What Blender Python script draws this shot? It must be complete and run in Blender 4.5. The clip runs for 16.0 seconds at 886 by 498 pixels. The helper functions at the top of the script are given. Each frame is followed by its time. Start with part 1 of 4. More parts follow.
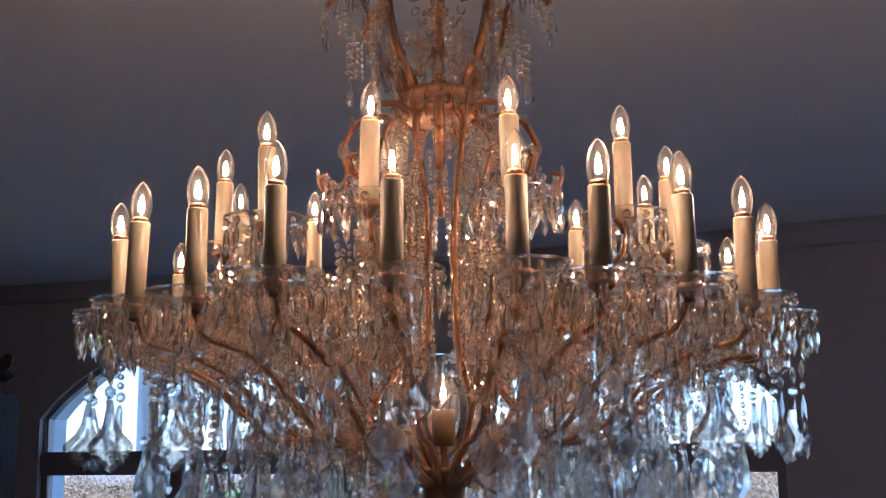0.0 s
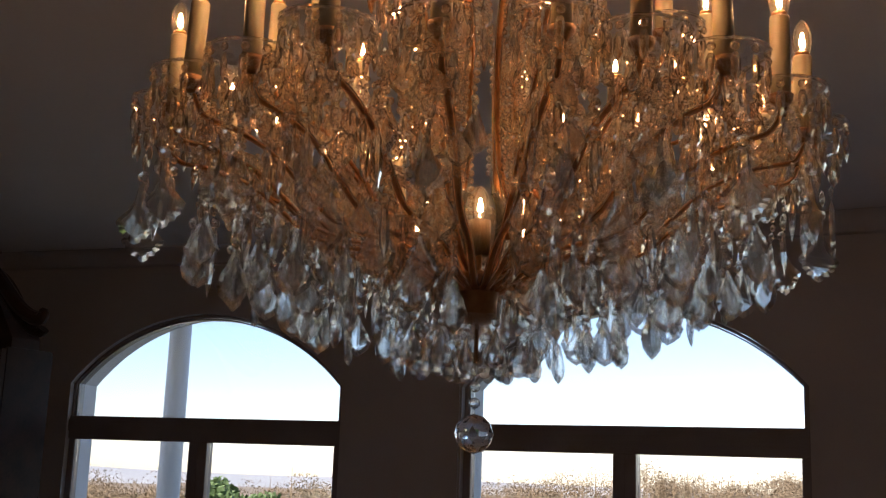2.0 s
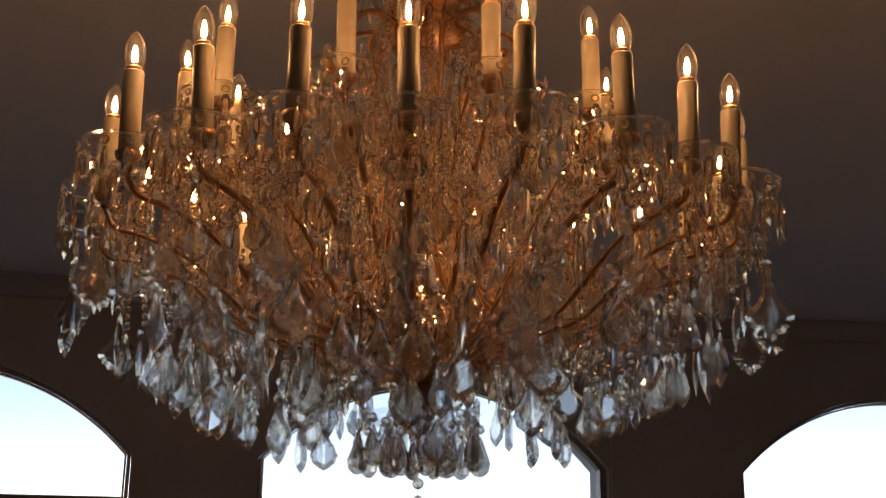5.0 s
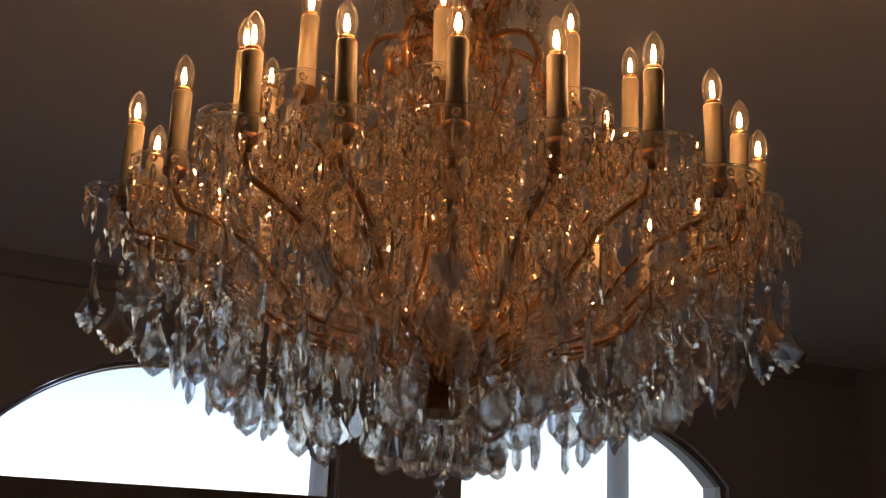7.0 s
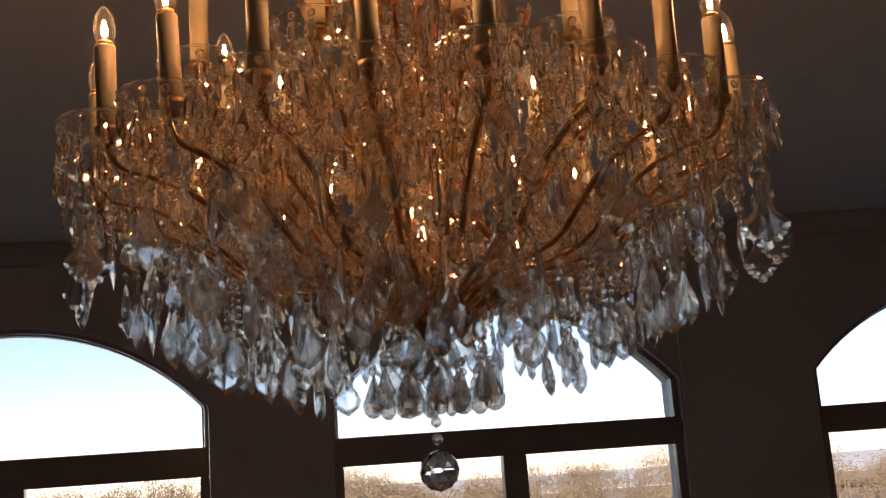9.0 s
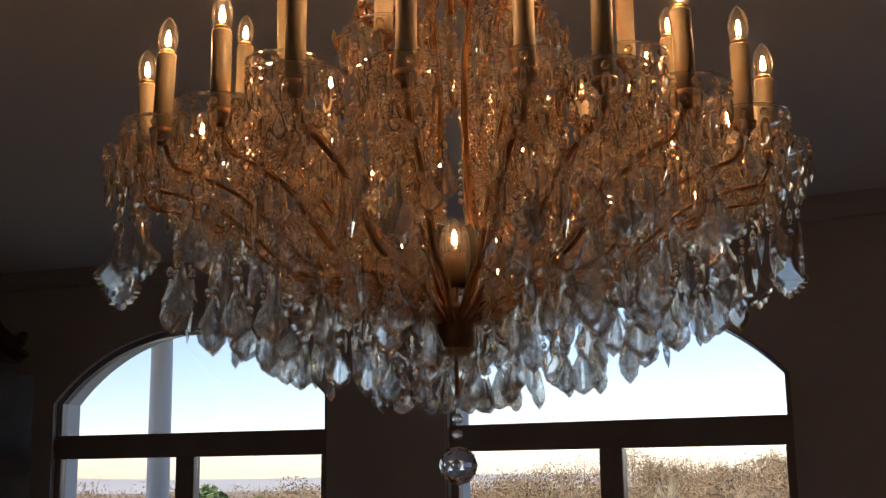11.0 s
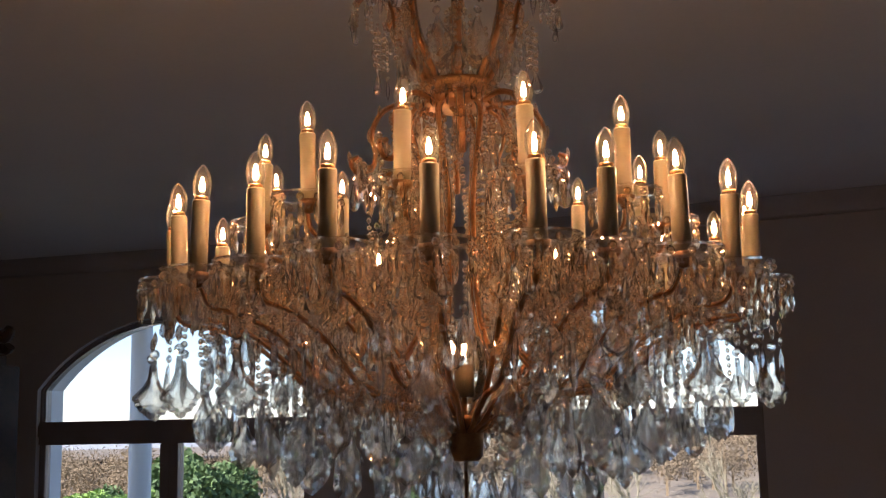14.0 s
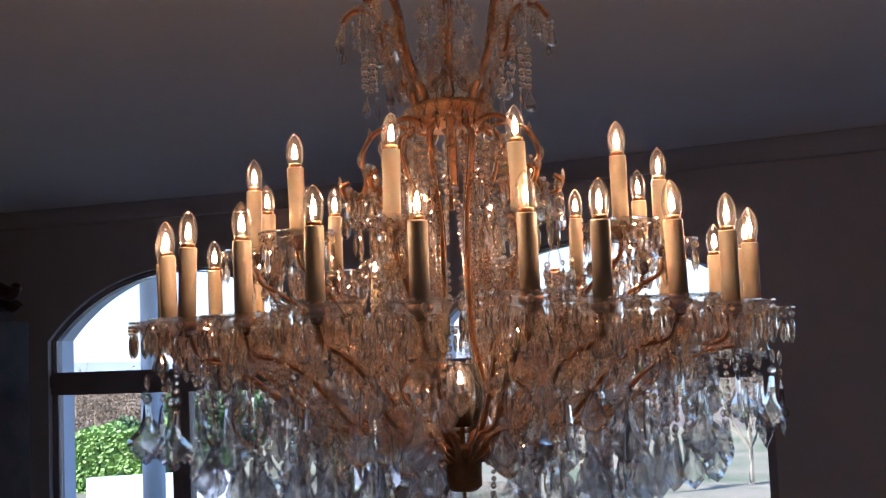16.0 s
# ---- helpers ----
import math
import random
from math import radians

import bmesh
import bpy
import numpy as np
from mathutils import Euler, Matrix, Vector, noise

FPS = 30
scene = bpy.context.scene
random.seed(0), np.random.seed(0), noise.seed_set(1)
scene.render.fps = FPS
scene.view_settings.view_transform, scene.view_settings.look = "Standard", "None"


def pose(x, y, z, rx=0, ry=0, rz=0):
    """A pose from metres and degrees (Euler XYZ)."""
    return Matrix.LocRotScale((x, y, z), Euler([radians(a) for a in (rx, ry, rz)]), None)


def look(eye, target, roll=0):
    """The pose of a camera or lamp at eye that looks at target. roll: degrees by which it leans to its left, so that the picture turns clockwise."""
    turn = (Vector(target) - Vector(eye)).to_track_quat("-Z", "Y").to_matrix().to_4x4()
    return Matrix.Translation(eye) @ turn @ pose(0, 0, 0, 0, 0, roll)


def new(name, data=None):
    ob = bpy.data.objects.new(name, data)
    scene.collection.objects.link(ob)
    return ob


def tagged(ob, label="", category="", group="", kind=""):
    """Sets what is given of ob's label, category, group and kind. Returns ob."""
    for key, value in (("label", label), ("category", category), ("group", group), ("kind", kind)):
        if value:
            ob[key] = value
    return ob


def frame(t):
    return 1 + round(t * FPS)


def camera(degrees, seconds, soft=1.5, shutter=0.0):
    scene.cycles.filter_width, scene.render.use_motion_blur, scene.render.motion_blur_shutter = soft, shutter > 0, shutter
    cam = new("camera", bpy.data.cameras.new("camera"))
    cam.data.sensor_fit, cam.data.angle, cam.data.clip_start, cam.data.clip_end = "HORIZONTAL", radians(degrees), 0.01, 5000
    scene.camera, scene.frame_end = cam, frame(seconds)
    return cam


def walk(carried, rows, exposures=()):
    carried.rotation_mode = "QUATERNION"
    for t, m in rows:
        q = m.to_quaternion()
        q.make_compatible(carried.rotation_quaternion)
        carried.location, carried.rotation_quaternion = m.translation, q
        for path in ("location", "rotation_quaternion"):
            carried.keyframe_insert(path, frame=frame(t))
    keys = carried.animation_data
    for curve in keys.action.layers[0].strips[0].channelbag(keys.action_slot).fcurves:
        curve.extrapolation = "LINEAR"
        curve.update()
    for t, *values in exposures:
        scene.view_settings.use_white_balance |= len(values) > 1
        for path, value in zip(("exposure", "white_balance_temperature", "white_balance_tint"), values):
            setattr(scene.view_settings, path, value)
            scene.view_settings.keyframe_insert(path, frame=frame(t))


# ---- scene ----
cam = camera(42.84, 16.0, soft=1.2)
# seconds, x, y, z, yaw, pitch, roll
ROWS = [
    (0.0, 0.912, -1.857, 1.810, 26.20, 10.00, 0.77),
    (0.5, 0.917, -1.859, 1.702, 26.17, 10.42, 0.04),
    (1.0, 0.891, -1.851, 1.582, 26.64, 9.90, -1.34),
    (1.5, 0.885, -1.855, 1.476, 27.26, 9.91, -2.36),
    (2.0, 0.900, -1.863, 1.415, 27.26, 11.16, -2.00),
    (2.5, 0.902, -1.873, 1.410, 26.25, 12.80, -1.03),
    (3.0, 0.892, -1.859, 1.439, 24.06, 14.13, -0.62),
    (3.2, 0.887, -1.873, 1.451, 22.80, 14.38, -0.66),
    (4.3, 0.110, -2.000, 1.450, 1.00, 15.00, -0.70),
    (5.5, -0.746, -1.880, 1.454, -22.84, 15.19, -1.19),
    (6.0, -0.918, -1.785, 1.448, -27.94, 15.51, -2.30),
    (6.5, -1.063, -1.737, 1.446, -31.57, 15.61, -2.97),
    (7.0, -1.095, -1.764, 1.458, -32.14, 14.79, -2.34),
    (7.5, -0.986, -1.804, 1.455, -28.67, 14.05, -0.58),
    (8.0, -0.744, -1.855, 1.466, -21.64, 12.70, 1.50),
    (8.5, -0.595, -1.930, 1.471, -17.62, 11.83, 3.84),
    (9.7, 0.180, -2.020, 1.475, 5.50, 11.30, 2.30),
    (11.0, 0.920, -1.892, 1.483, 26.70, 10.89, 0.88),
    (11.5, 0.910, -1.993, 1.507, 28.09, 10.69, 0.87),
    (12.0, 0.925, -2.072, 1.545, 27.18, 11.07, 2.10),
    (12.5, 0.944, -2.114, 1.592, 26.66, 10.81, 2.62),
    (13.0, 0.956, -2.119, 1.648, 26.72, 9.53, 2.34),
    (13.5, 0.946, -2.088, 1.717, 25.56, 8.48, 1.72),
    (14.0, 0.951, -2.120, 1.769, 25.26, 8.59, 1.18),
    (14.5, 0.948, -2.122, 1.817, 26.21, 8.16, 1.18),
    (15.0, 0.940, -2.104, 1.876, 26.18, 7.06, 1.76),
    (15.5, 0.963, -2.112, 1.942, 24.19, 5.93, 2.81),
    (16.0, 0.976, -2.090, 1.989, 25.81, 4.60, 2.37),
]
# seconds, stops, kelvin, tint
EXPOSURES = [(0.0, 2.38, 4500, 20), (0.7, 2.18, 5050, 21), (1.5, 1.86, 6000, 22), (3.0, 1.6, 6850, 27), (5.5, 1.46, 7050, 28), (6.7, 1.55, 7050, 28), (8.5, 1.47, 6950, 29),
             (11.0, 1.48, 6650, 24), (12.5, 1.72, 6750, 25), (14.0, 1.82, 5900, 23), (14.9, 2.15, 5300, 23), (16.0, 2.1, 5000, 25)]
walk(cam, [(t, pose(x, y, z, 90 + pitch, roll, yaw)) for t, x, y, z, yaw, pitch, roll in ROWS], EXPOSURES)

# ---------------------------------------------------------------- world and sun
world = bpy.data.worlds.new("sky")
scene.world = world
world.use_nodes = True
wn = world.node_tree
sky = wn.nodes.new("ShaderNodeTexSky")
sky.sky_type = 'NISHITA'
sky.sun_disc = False
sky.sun_elevation = radians(32)
sky.sun_rotation = radians(205)
sky.air_density, sky.dust_density, sky.ozone_density = 1.0, 0.1, 3.5
wn.nodes["Background"].inputs[1].default_value = 0.093
wn.links.new(sky.outputs[0], wn.nodes["Background"].inputs[0])

sun_data = bpy.data.lights.new("sun", 'SUN')
sun_data.energy, sun_data.angle, sun_data.color = 4.8, radians(0.5), (1.0, 0.94, 0.85)
sun = new("sun", sun_data)
sun.matrix_world = look((-8, -17, 12), (0, 0, 0))


# ---------------------------------------------------------------- materials
def material(name, rough=0.5, metal=0.0):
    m = bpy.data.materials.new(name)
    m.use_nodes = True
    b = m.node_tree.nodes["Principled BSDF"]
    b.inputs["Roughness"].default_value = rough
    b.inputs["Metallic"].default_value = metal
    return m, m.node_tree, b


def varied(name, dark, light, scale, rough=0.6, metal=0.0, bump=0.1, fine=12.0, random_amount=0.0, dist=0.01):
    """Colour between two tones by noise at two scales, with fine relief."""
    m, nt, b = material(name, rough, metal)
    tc = nt.nodes.new("ShaderNodeTexCoord")
    n1 = nt.nodes.new("ShaderNodeTexNoise")
    n1.inputs["Scale"].default_value, n1.inputs["Detail"].default_value = scale, 6
    n2 = nt.nodes.new("ShaderNodeTexNoise")
    n2.inputs["Scale"].default_value, n2.inputs["Detail"].default_value = scale * fine, 4
    nt.links.new(tc.outputs["Object"], n1.inputs["Vector"])
    nt.links.new(tc.outputs["Object"], n2.inputs["Vector"])
    mix = nt.nodes.new("ShaderNodeMath")
    mix.operation = 'MULTIPLY_ADD'
    mix.inputs[1].default_value = 0.35
    nt.links.new(n2.outputs[0], mix.inputs[0])
    nt.links.new(n1.outputs[0], mix.inputs[2])
    fac = mix.outputs[0]
    if random_amount:
        geo = nt.nodes.new("ShaderNodeNewGeometry")
        add = nt.nodes.new("ShaderNodeMath")
        add.operation = 'MULTIPLY_ADD'
        add.inputs[1].default_value = random_amount
        nt.links.new(geo.outputs["Random Per Island"], add.inputs[0])
        nt.links.new(fac, add.inputs[2])
        fac = add.outputs[0]
    ramp = nt.nodes.new("ShaderNodeValToRGB")
    ramp.color_ramp.elements[0].position, ramp.color_ramp.elements[0].color = 0.4, (*dark, 1)
    ramp.color_ramp.elements[1].position, ramp.color_ramp.elements[1].color = 0.85 + random_amount * 0.6, (*light, 1)
    nt.links.new(fac, ramp.inputs[0])
    nt.links.new(ramp.outputs[0], b.inputs["Base Color"])
    if bump:
        bp = nt.nodes.new("ShaderNodeBump")
        bp.inputs["Strength"].default_value, bp.inputs["Distance"].default_value = bump, dist
        nt.links.new(n2.outputs[0], bp.inputs["Height"])
        nt.links.new(bp.outputs[0], b.inputs["Normal"])
    return m


def clear_glass(name, tint, see_through, ior=1.52, rough=0.0, glow_film=0.0):
    """Cut lead glass: a refracting body that lets part of the light straight through."""
    m = bpy.data.materials.new(name)
    m.use_nodes = True
    nt = m.node_tree
    nt.nodes.clear()
    out = nt.nodes.new("ShaderNodeOutputMaterial")
    gl = nt.nodes.new("ShaderNodeBsdfGlass")
    gl.inputs["Color"].default_value = (*tint, 1)
    gl.inputs["IOR"].default_value, gl.inputs["Roughness"].default_value = ior, rough
    tr = nt.nodes.new("ShaderNodeBsdfTransparent")
    tr.inputs["Color"].default_value = (*tint, 1)
    mx = nt.nodes.new("ShaderNodeMixShader")
    mx.inputs[0].default_value = see_through
    nt.links.new(gl.outputs[0], mx.inputs[1])
    nt.links.new(tr.outputs[0], mx.inputs[2])
    last = mx
    if glow_film:
        # thin dusty film, thicker in patches, added to give a milky bulb-lit glow
        co = nt.nodes.new("ShaderNodeTexCoord")
        nz = nt.nodes.new("ShaderNodeTexNoise")
        nz.inputs["Scale"].default_value = 90.0
        mr = nt.nodes.new("ShaderNodeMapRange")
        mr.inputs["From Min"].default_value, mr.inputs["From Max"].default_value = 0.35, 0.7
        mr.inputs["To Min"].default_value, mr.inputs["To Max"].default_value = glow_film * 0.5, glow_film * 1.6
        tl = nt.nodes.new("ShaderNodeBsdfTranslucent")
        tl.inputs["Color"].default_value = (0.80, 0.72, 0.64, 1)
        last = nt.nodes.new("ShaderNodeMixShader")
        nt.links.new(co.outputs["Object"], nz.inputs["Vector"])
        nt.links.new(nz.outputs[0], mr.inputs["Value"])
        nt.links.new(mr.outputs[0], last.inputs[0])
        nt.links.new(mx.outputs[0], last.inputs[1])
        nt.links.new(tl.outputs[0], last.inputs[2])
    nt.links.new(last.outputs[0], out.inputs[0])
    return m


def thin_glass(name, tint, gloss, rough=0.02, ior=1.45, haze=0.0):
    """A thin clear wall of glass: see-through with a Fresnel gloss."""
    m = bpy.data.materials.new(name)
    m.use_nodes = True
    nt = m.node_tree
    nt.nodes.clear()
    out = nt.nodes.new("ShaderNodeOutputMaterial")
    tr = nt.nodes.new("ShaderNodeBsdfTransparent")
    tr.inputs["Color"].default_value = (*tint, 1)
    gs = nt.nodes.new("ShaderNodeBsdfGlossy")
    gs.inputs["Roughness"].default_value = rough
    fr = nt.nodes.new("ShaderNodeFresnel")
    fr.inputs["IOR"].default_value = ior
    mul = nt.nodes.new("ShaderNodeMath")
    mul.operation = 'MULTIPLY'
    mul.inputs[1].default_value = gloss
    nt.links.new(fr.outputs[0], mul.inputs[0])
    mx = nt.nodes.new("ShaderNodeMixShader")
    nt.links.new(mul.outputs[0], mx.inputs[0])
    nt.links.new(tr.outputs[0], mx.inputs[1])
    nt.links.new(gs.outputs[0], mx.inputs[2])
    last = mx
    if haze:
        tl = nt.nodes.new("ShaderNodeBsdfTranslucent")
        tl.inputs["Color"].default_value = (1.0, 0.93, 0.82, 1)
        last = nt.nodes.new("ShaderNodeMixShader")
        last.inputs[0].default_value = haze
        nt.links.new(mx.outputs[0], last.inputs[1])
        nt.links.new(tl.outputs[0], last.inputs[2])
    nt.links.new(last.outputs[0], out.inputs[0])
    return m


def glowing(name, colour, strength):
    m, nt, b = material(name, 0.4)
    b.inputs["Base Color"].default_value = (*colour, 1)
    b.inputs["Emission Color"].default_value = (*colour, 1)
    b.inputs["Emission Strength"].default_value = strength
    return m


PLASTER = varied("wall_plaster", (0.49, 0.45, 0.42), (0.58, 0.53, 0.50), 0.9, 0.85, bump=0.15, fine=60, dist=0.004)
CEILING = varied("ceiling_paint", (0.83, 0.78, 0.72), (0.89, 0.84, 0.78), 0.6, 0.9, bump=0.1, fine=60, dist=0.003)
# floor is out of view; its pale tone is chosen to bounce daylight upward
FLOOR = varied("light_bounce_floor", (0.62, 0.57, 0.50), (0.74, 0.69, 0.61), 1.5, 0.45, bump=0.1)
OUTER = varied("outer_render", (0.72, 0.73, 0.74), (0.82, 0.82, 0.82), 1.4, 0.8, bump=0.15, fine=30, dist=0.004)
FRAME = varied("frame_lacquer", (0.26, 0.23, 0.22), (0.34, 0.30, 0.29), 2.5, 0.22, bump=0.03, fine=30, dist=0.002)
# pane tint is added to dim the overbright sky seen through it
PANE = thin_glass("sky_dimming_glass", (0.83, 0.85, 0.87), 0.8, 0.0)
GOLD = varied("gilt_brass", (0.34, 0.165, 0.08), (0.60, 0.34, 0.165), 30, 0.36, 1.0, bump=0.12, fine=4, dist=0.001)
DARK_BRASS = varied("aged_brass", (0.18, 0.09, 0.04), (0.36, 0.20, 0.10), 25, 0.40, 0.9, bump=0.15, fine=5, dist=0.001)
CRYSTAL = clear_glass("cut_crystal", (0.99, 0.985, 0.98), 0.40, 1.6)
# copy of the cut crystal with the bulbs' amber put into its tint
BULB_LIT_CRYSTAL = clear_glass("bulb_lit_cut_crystal", (0.99, 0.93, 0.85), 0.3, 1.58, 0.0, 0.034)
BALL_GLASS = clear_glass("ball_crystal", (0.97, 0.97, 0.98), 0.04, 1.6)
# pressed glass, its tint warmed likewise for bulb light
CRYSTAL_SOFT = clear_glass("pressed_crystal", (0.985, 0.93, 0.86), 0.32, 1.52, 0.02, 0.046)
SHELL = clear_glass("arm_shell_glass", (0.98, 0.90, 0.80), 0.12, 1.5, 0.0, 0.02)
PAN_GLASS = thin_glass("dish_glass", (0.998, 0.995, 0.99), 0.3, 0.05, 1.5, 0.004)
JAR_GLASS = thin_glass("jar_glass", (0.985, 0.97, 0.95), 1.2, 0.02, 1.5, 0.007)
BULB_GLASS = thin_glass("bulb_glass", (1.0, 0.97, 0.92), 0.7, 0.02, 1.45, 0.005)
FILAMENT = glowing("filament", (1.0, 0.57, 0.23), 152.0)
CANDLE = varied("candle_sleeve", (0.40, 0.33, 0.23), (0.50, 0.42, 0.31), 14, 0.42, bump=0.06, fine=6, dist=0.002)
CANDLE.node_tree.nodes["Principled BSDF"].inputs["Subsurface Weight"].default_value = 0.35
CANDLE.node_tree.nodes["Principled BSDF"].inputs["Subsurface Radius"].default_value = (0.9, 0.55, 0.3)
CANDLE.node_tree.nodes["Principled BSDF"].inputs["Subsurface Scale"].default_value = 0.012
CARD = varied("ageing_card_tube", (0.055, 0.030, 0.014), (0.09, 0.05, 0.024), 20, 0.6, bump=0.05)
DARKWOOD = varied("dark_walnut", (0.022, 0.012, 0.010), (0.07, 0.035, 0.025), 5, 0.3, bump=0.15, fine=8, dist=0.003)
GRASS = varied("meadow", (0.09, 0.13, 0.035), (0.34, 0.27, 0.15), 0.22, 0.95, bump=0.5, fine=14, dist=0.25)
HILLSIDE = varied("wooded_hillside", (0.13, 0.10, 0.065), (0.27, 0.21, 0.13), 0.12, 0.95, bump=0.6, fine=10, dist=0.5)
# aerial haze is painted into the pale grey of the distant hills
HAZED_HILLS = varied("hazed_far_hills", (0.30, 0.31, 0.29), (0.38, 0.38, 0.34), 0.004, 0.95, bump=0.5, fine=12, dist=3.0)
LEAF = varied("hedge_leaves", (0.12, 0.19, 0.03), (0.32, 0.45, 0.09), 2.0, 0.6, bump=0.0, random_amount=0.4)
CONIFER = varied("conifer_leaves", (0.018, 0.045, 0.012), (0.12, 0.18, 0.05), 1.0, 0.7, bump=0.0, random_amount=0.4)
TWIGS = varied("bare_wood_twigs", (0.155, 0.108, 0.054), (0.22, 0.155, 0.082), 0.08, 0.95, bump=0.0, random_amount=0.05)
PALE_BARK = varied("pale_bark", (0.17, 0.14, 0.085), (0.32, 0.27, 0.16), 3, 0.9, bump=0.3)
BARK = varied("bark", (0.05, 0.035, 0.025), (0.13, 0.10, 0.07), 4, 0.9, bump=0.4)


# ---------------------------------------------------------------- mesh helpers
def mesh_of(name, bm, mat, smooth=False):
    me = bpy.data.meshes.new(name)
    bm.normal_update()
    bm.to_mesh(me)
    bm.free()
    me.materials.append(mat)
    if smooth:
        me.polygons.foreach_set("use_smooth", [True] * len(me.polygons))
    return me


def part(name, bm, mat, parent, label="", smooth=False):
    """One mesh object under a thing or a part."""
    ob = new(name, mesh_of(name, bm, mat, smooth) if isinstance(bm, bmesh.types.BMesh) else bm)
    ob.parent = parent
    return tagged(ob, label)


def lathe(profile, n=16, bm=None, m=None):
    """Turned body from (radius, height) pairs, open where the radius is above 0 at the ends."""
    bm = bm or bmesh.new()
    m = m or Matrix()
    rings = []
    for r, z in profile:
        if r < 1e-6:
            rings.append([bm.verts.new(m @ Vector((0, 0, z)))])
        else:
            rings.append([bm.verts.new(m @ Vector((r * math.cos(2 * math.pi * i / n), r * math.sin(2 * math.pi * i / n), z))) for i in range(n)])
    for a, b in zip(rings, rings[1:]):
        for i in range(n):
            j = (i + 1) % n
            if len(a) == 1 and len(b) > 1:
                bm.faces.new((a[0], b[j], b[i]))
            elif len(b) == 1 and len(a) > 1:
                bm.faces.new((a[i], a[j], b[0]))
            elif len(a) > 1:
                bm.faces.new((a[i], a[j], b[j], b[i]))
    return bm


def box(bm, x0, x1, y0, y1, z0, z1, m=None):
    m = m or Matrix()
    v = [bm.verts.new(m @ Vector((x, y, z))) for z in (z0, z1) for y in (y0, y1) for x in (x0, x1)]
    for f in ((0, 2, 3, 1), (4, 5, 7, 6), (0, 1, 5, 4), (2, 6, 7, 3), (0, 4, 6, 2), (1, 3, 7, 5)):
        bm.faces.new([v[i] for i in f])
    return bm


def tube(bm, points, radii, n=8):
    """Round rod along points, with a radius at each."""
    points = [Vector(p) for p in points]
    rings = []
    side = None
    for i, p in enumerate(points):
        d = (points[min(i + 1, len(points) - 1)] - points[max(i - 1, 0)]).normalized()
        if side is None:
            side = d.orthogonal().normalized()
        side = (side - d * side.dot(d)).normalized()
        up = d.cross(side)
        r = radii[i] if isinstance(radii, (list, tuple)) else radii
        rings.append([bm.verts.new(p + (side * math.cos(2 * math.pi * k / n) + up * math.sin(2 * math.pi * k / n)) * r) for k in range(n)])
    for a, b in zip(rings, rings[1:]):
        for k in range(n):
            bm.faces.new((a[k], a[(k + 1) % n], b[(k + 1) % n], b[k]))
    bm.faces.new(rings[0][::-1])
    bm.faces.new(rings[-1])
    return bm


def smooth_path(points, steps=6):
    """Catmull-Rom points through the given ones."""
    p = [Vector(q) for q in points]
    p = [2 * p[0] - p[1]] + p + [2 * p[-1] - p[-2]]
    out = []
    for i in range(1, len(p) - 2):
        for k in range(steps):
            t = k / steps
            a, b, c, d = p[i - 1], p[i], p[i + 1], p[i + 2]
            out.append(0.5 * (2 * b + (c - a) * t + (2 * a - 5 * b + 4 * c - d) * t * t + (3 * b - a - 3 * c + d) * t ** 3))
    out.append(p[-2])
    return out


def profile_at(path, r):
    """Height of a path of (radius, 0, height) points at a radius."""
    for a, b in zip(path, path[1:]):
        if a[0] <= r <= b[0]:
            return a[2] + (b[2] - a[2]) * (r - a[0]) / max(1e-6, b[0] - a[0])
    return path[-1][2]


# ---------------------------------------------------------------- the room
WALL_Y, CEIL_Z, THICK = 6.834, 3.42, 0.42
TRANSOM_TOP, TRANSOM_LOW, SPRING, RISE = 1.823, 1.603, 2.132, 0.66
SILL, WIDTH = 0.25, 2.864
FACET = 0.150
B_LEFT, C_LEFT = -3.423, 0.375
SIDE_GAP = 1.12


def arch_outline(half, spring, rise, steps=28):
    radius = (half * half + rise * rise) / (2 * rise)
    a0 = math.asin(min(1, half / radius))
    return [(radius * math.sin(a0 - 2 * a0 * i / steps), spring + rise - radius + radius * math.cos(a0 - 2 * a0 * i / steps)) for i in range(steps + 1)]


def wall_panel(name, m, x0, x1, openings, mat_in, mat_out):
    """A wall from x0 to x1 (its inner face at y 0) with arched openings, each given by its left edge."""
    bm = bmesh.new()
    low, high = -0.8, CEIL_Z + 0.15
    cuts = [x0]
    for left in openings:
        cuts += [left, left + WIDTH]
    cuts.append(x1)
    for i in range(0, len(cuts), 2):
        if cuts[i + 1] - cuts[i] > 0.001:
            box(bm, cuts[i], cuts[i + 1], 0, THICK, low, high, m)
    for left in openings:
        box(bm, left, left + WIDTH, 0, THICK, low, SILL, m)
        mid = left + WIDTH / 2
        arc = [(mid + x, z) for x, z in arch_outline(WIDTH / 2, SPRING, RISE)]
        rows = []
        for x, z in arc:
            rows.append([bm.verts.new(m @ Vector(p)) for p in ((x, 0, z), (x, 0, high), (x, THICK, high), (x, THICK, z))])
        for a, b in zip(rows, rows[1:]):
            for k in range(4):
                bm.faces.new((a[k], b[k], b[(k + 1) % 4], a[(k + 1) % 4]))
    bmesh.ops.recalc_face_normals(bm, faces=bm.faces)
    me = mesh_of(name, bm, mat_in)
    me.materials.append(mat_out)
    inverse = m.inverted()
    for p in me.polygons:
        if (inverse @ p.center).y > 0.03:
            p.material_index = 1
    ob = new(name, me)
    return tagged(ob, "taupe plastered wall with arched window openings", "wall", kind="structure")


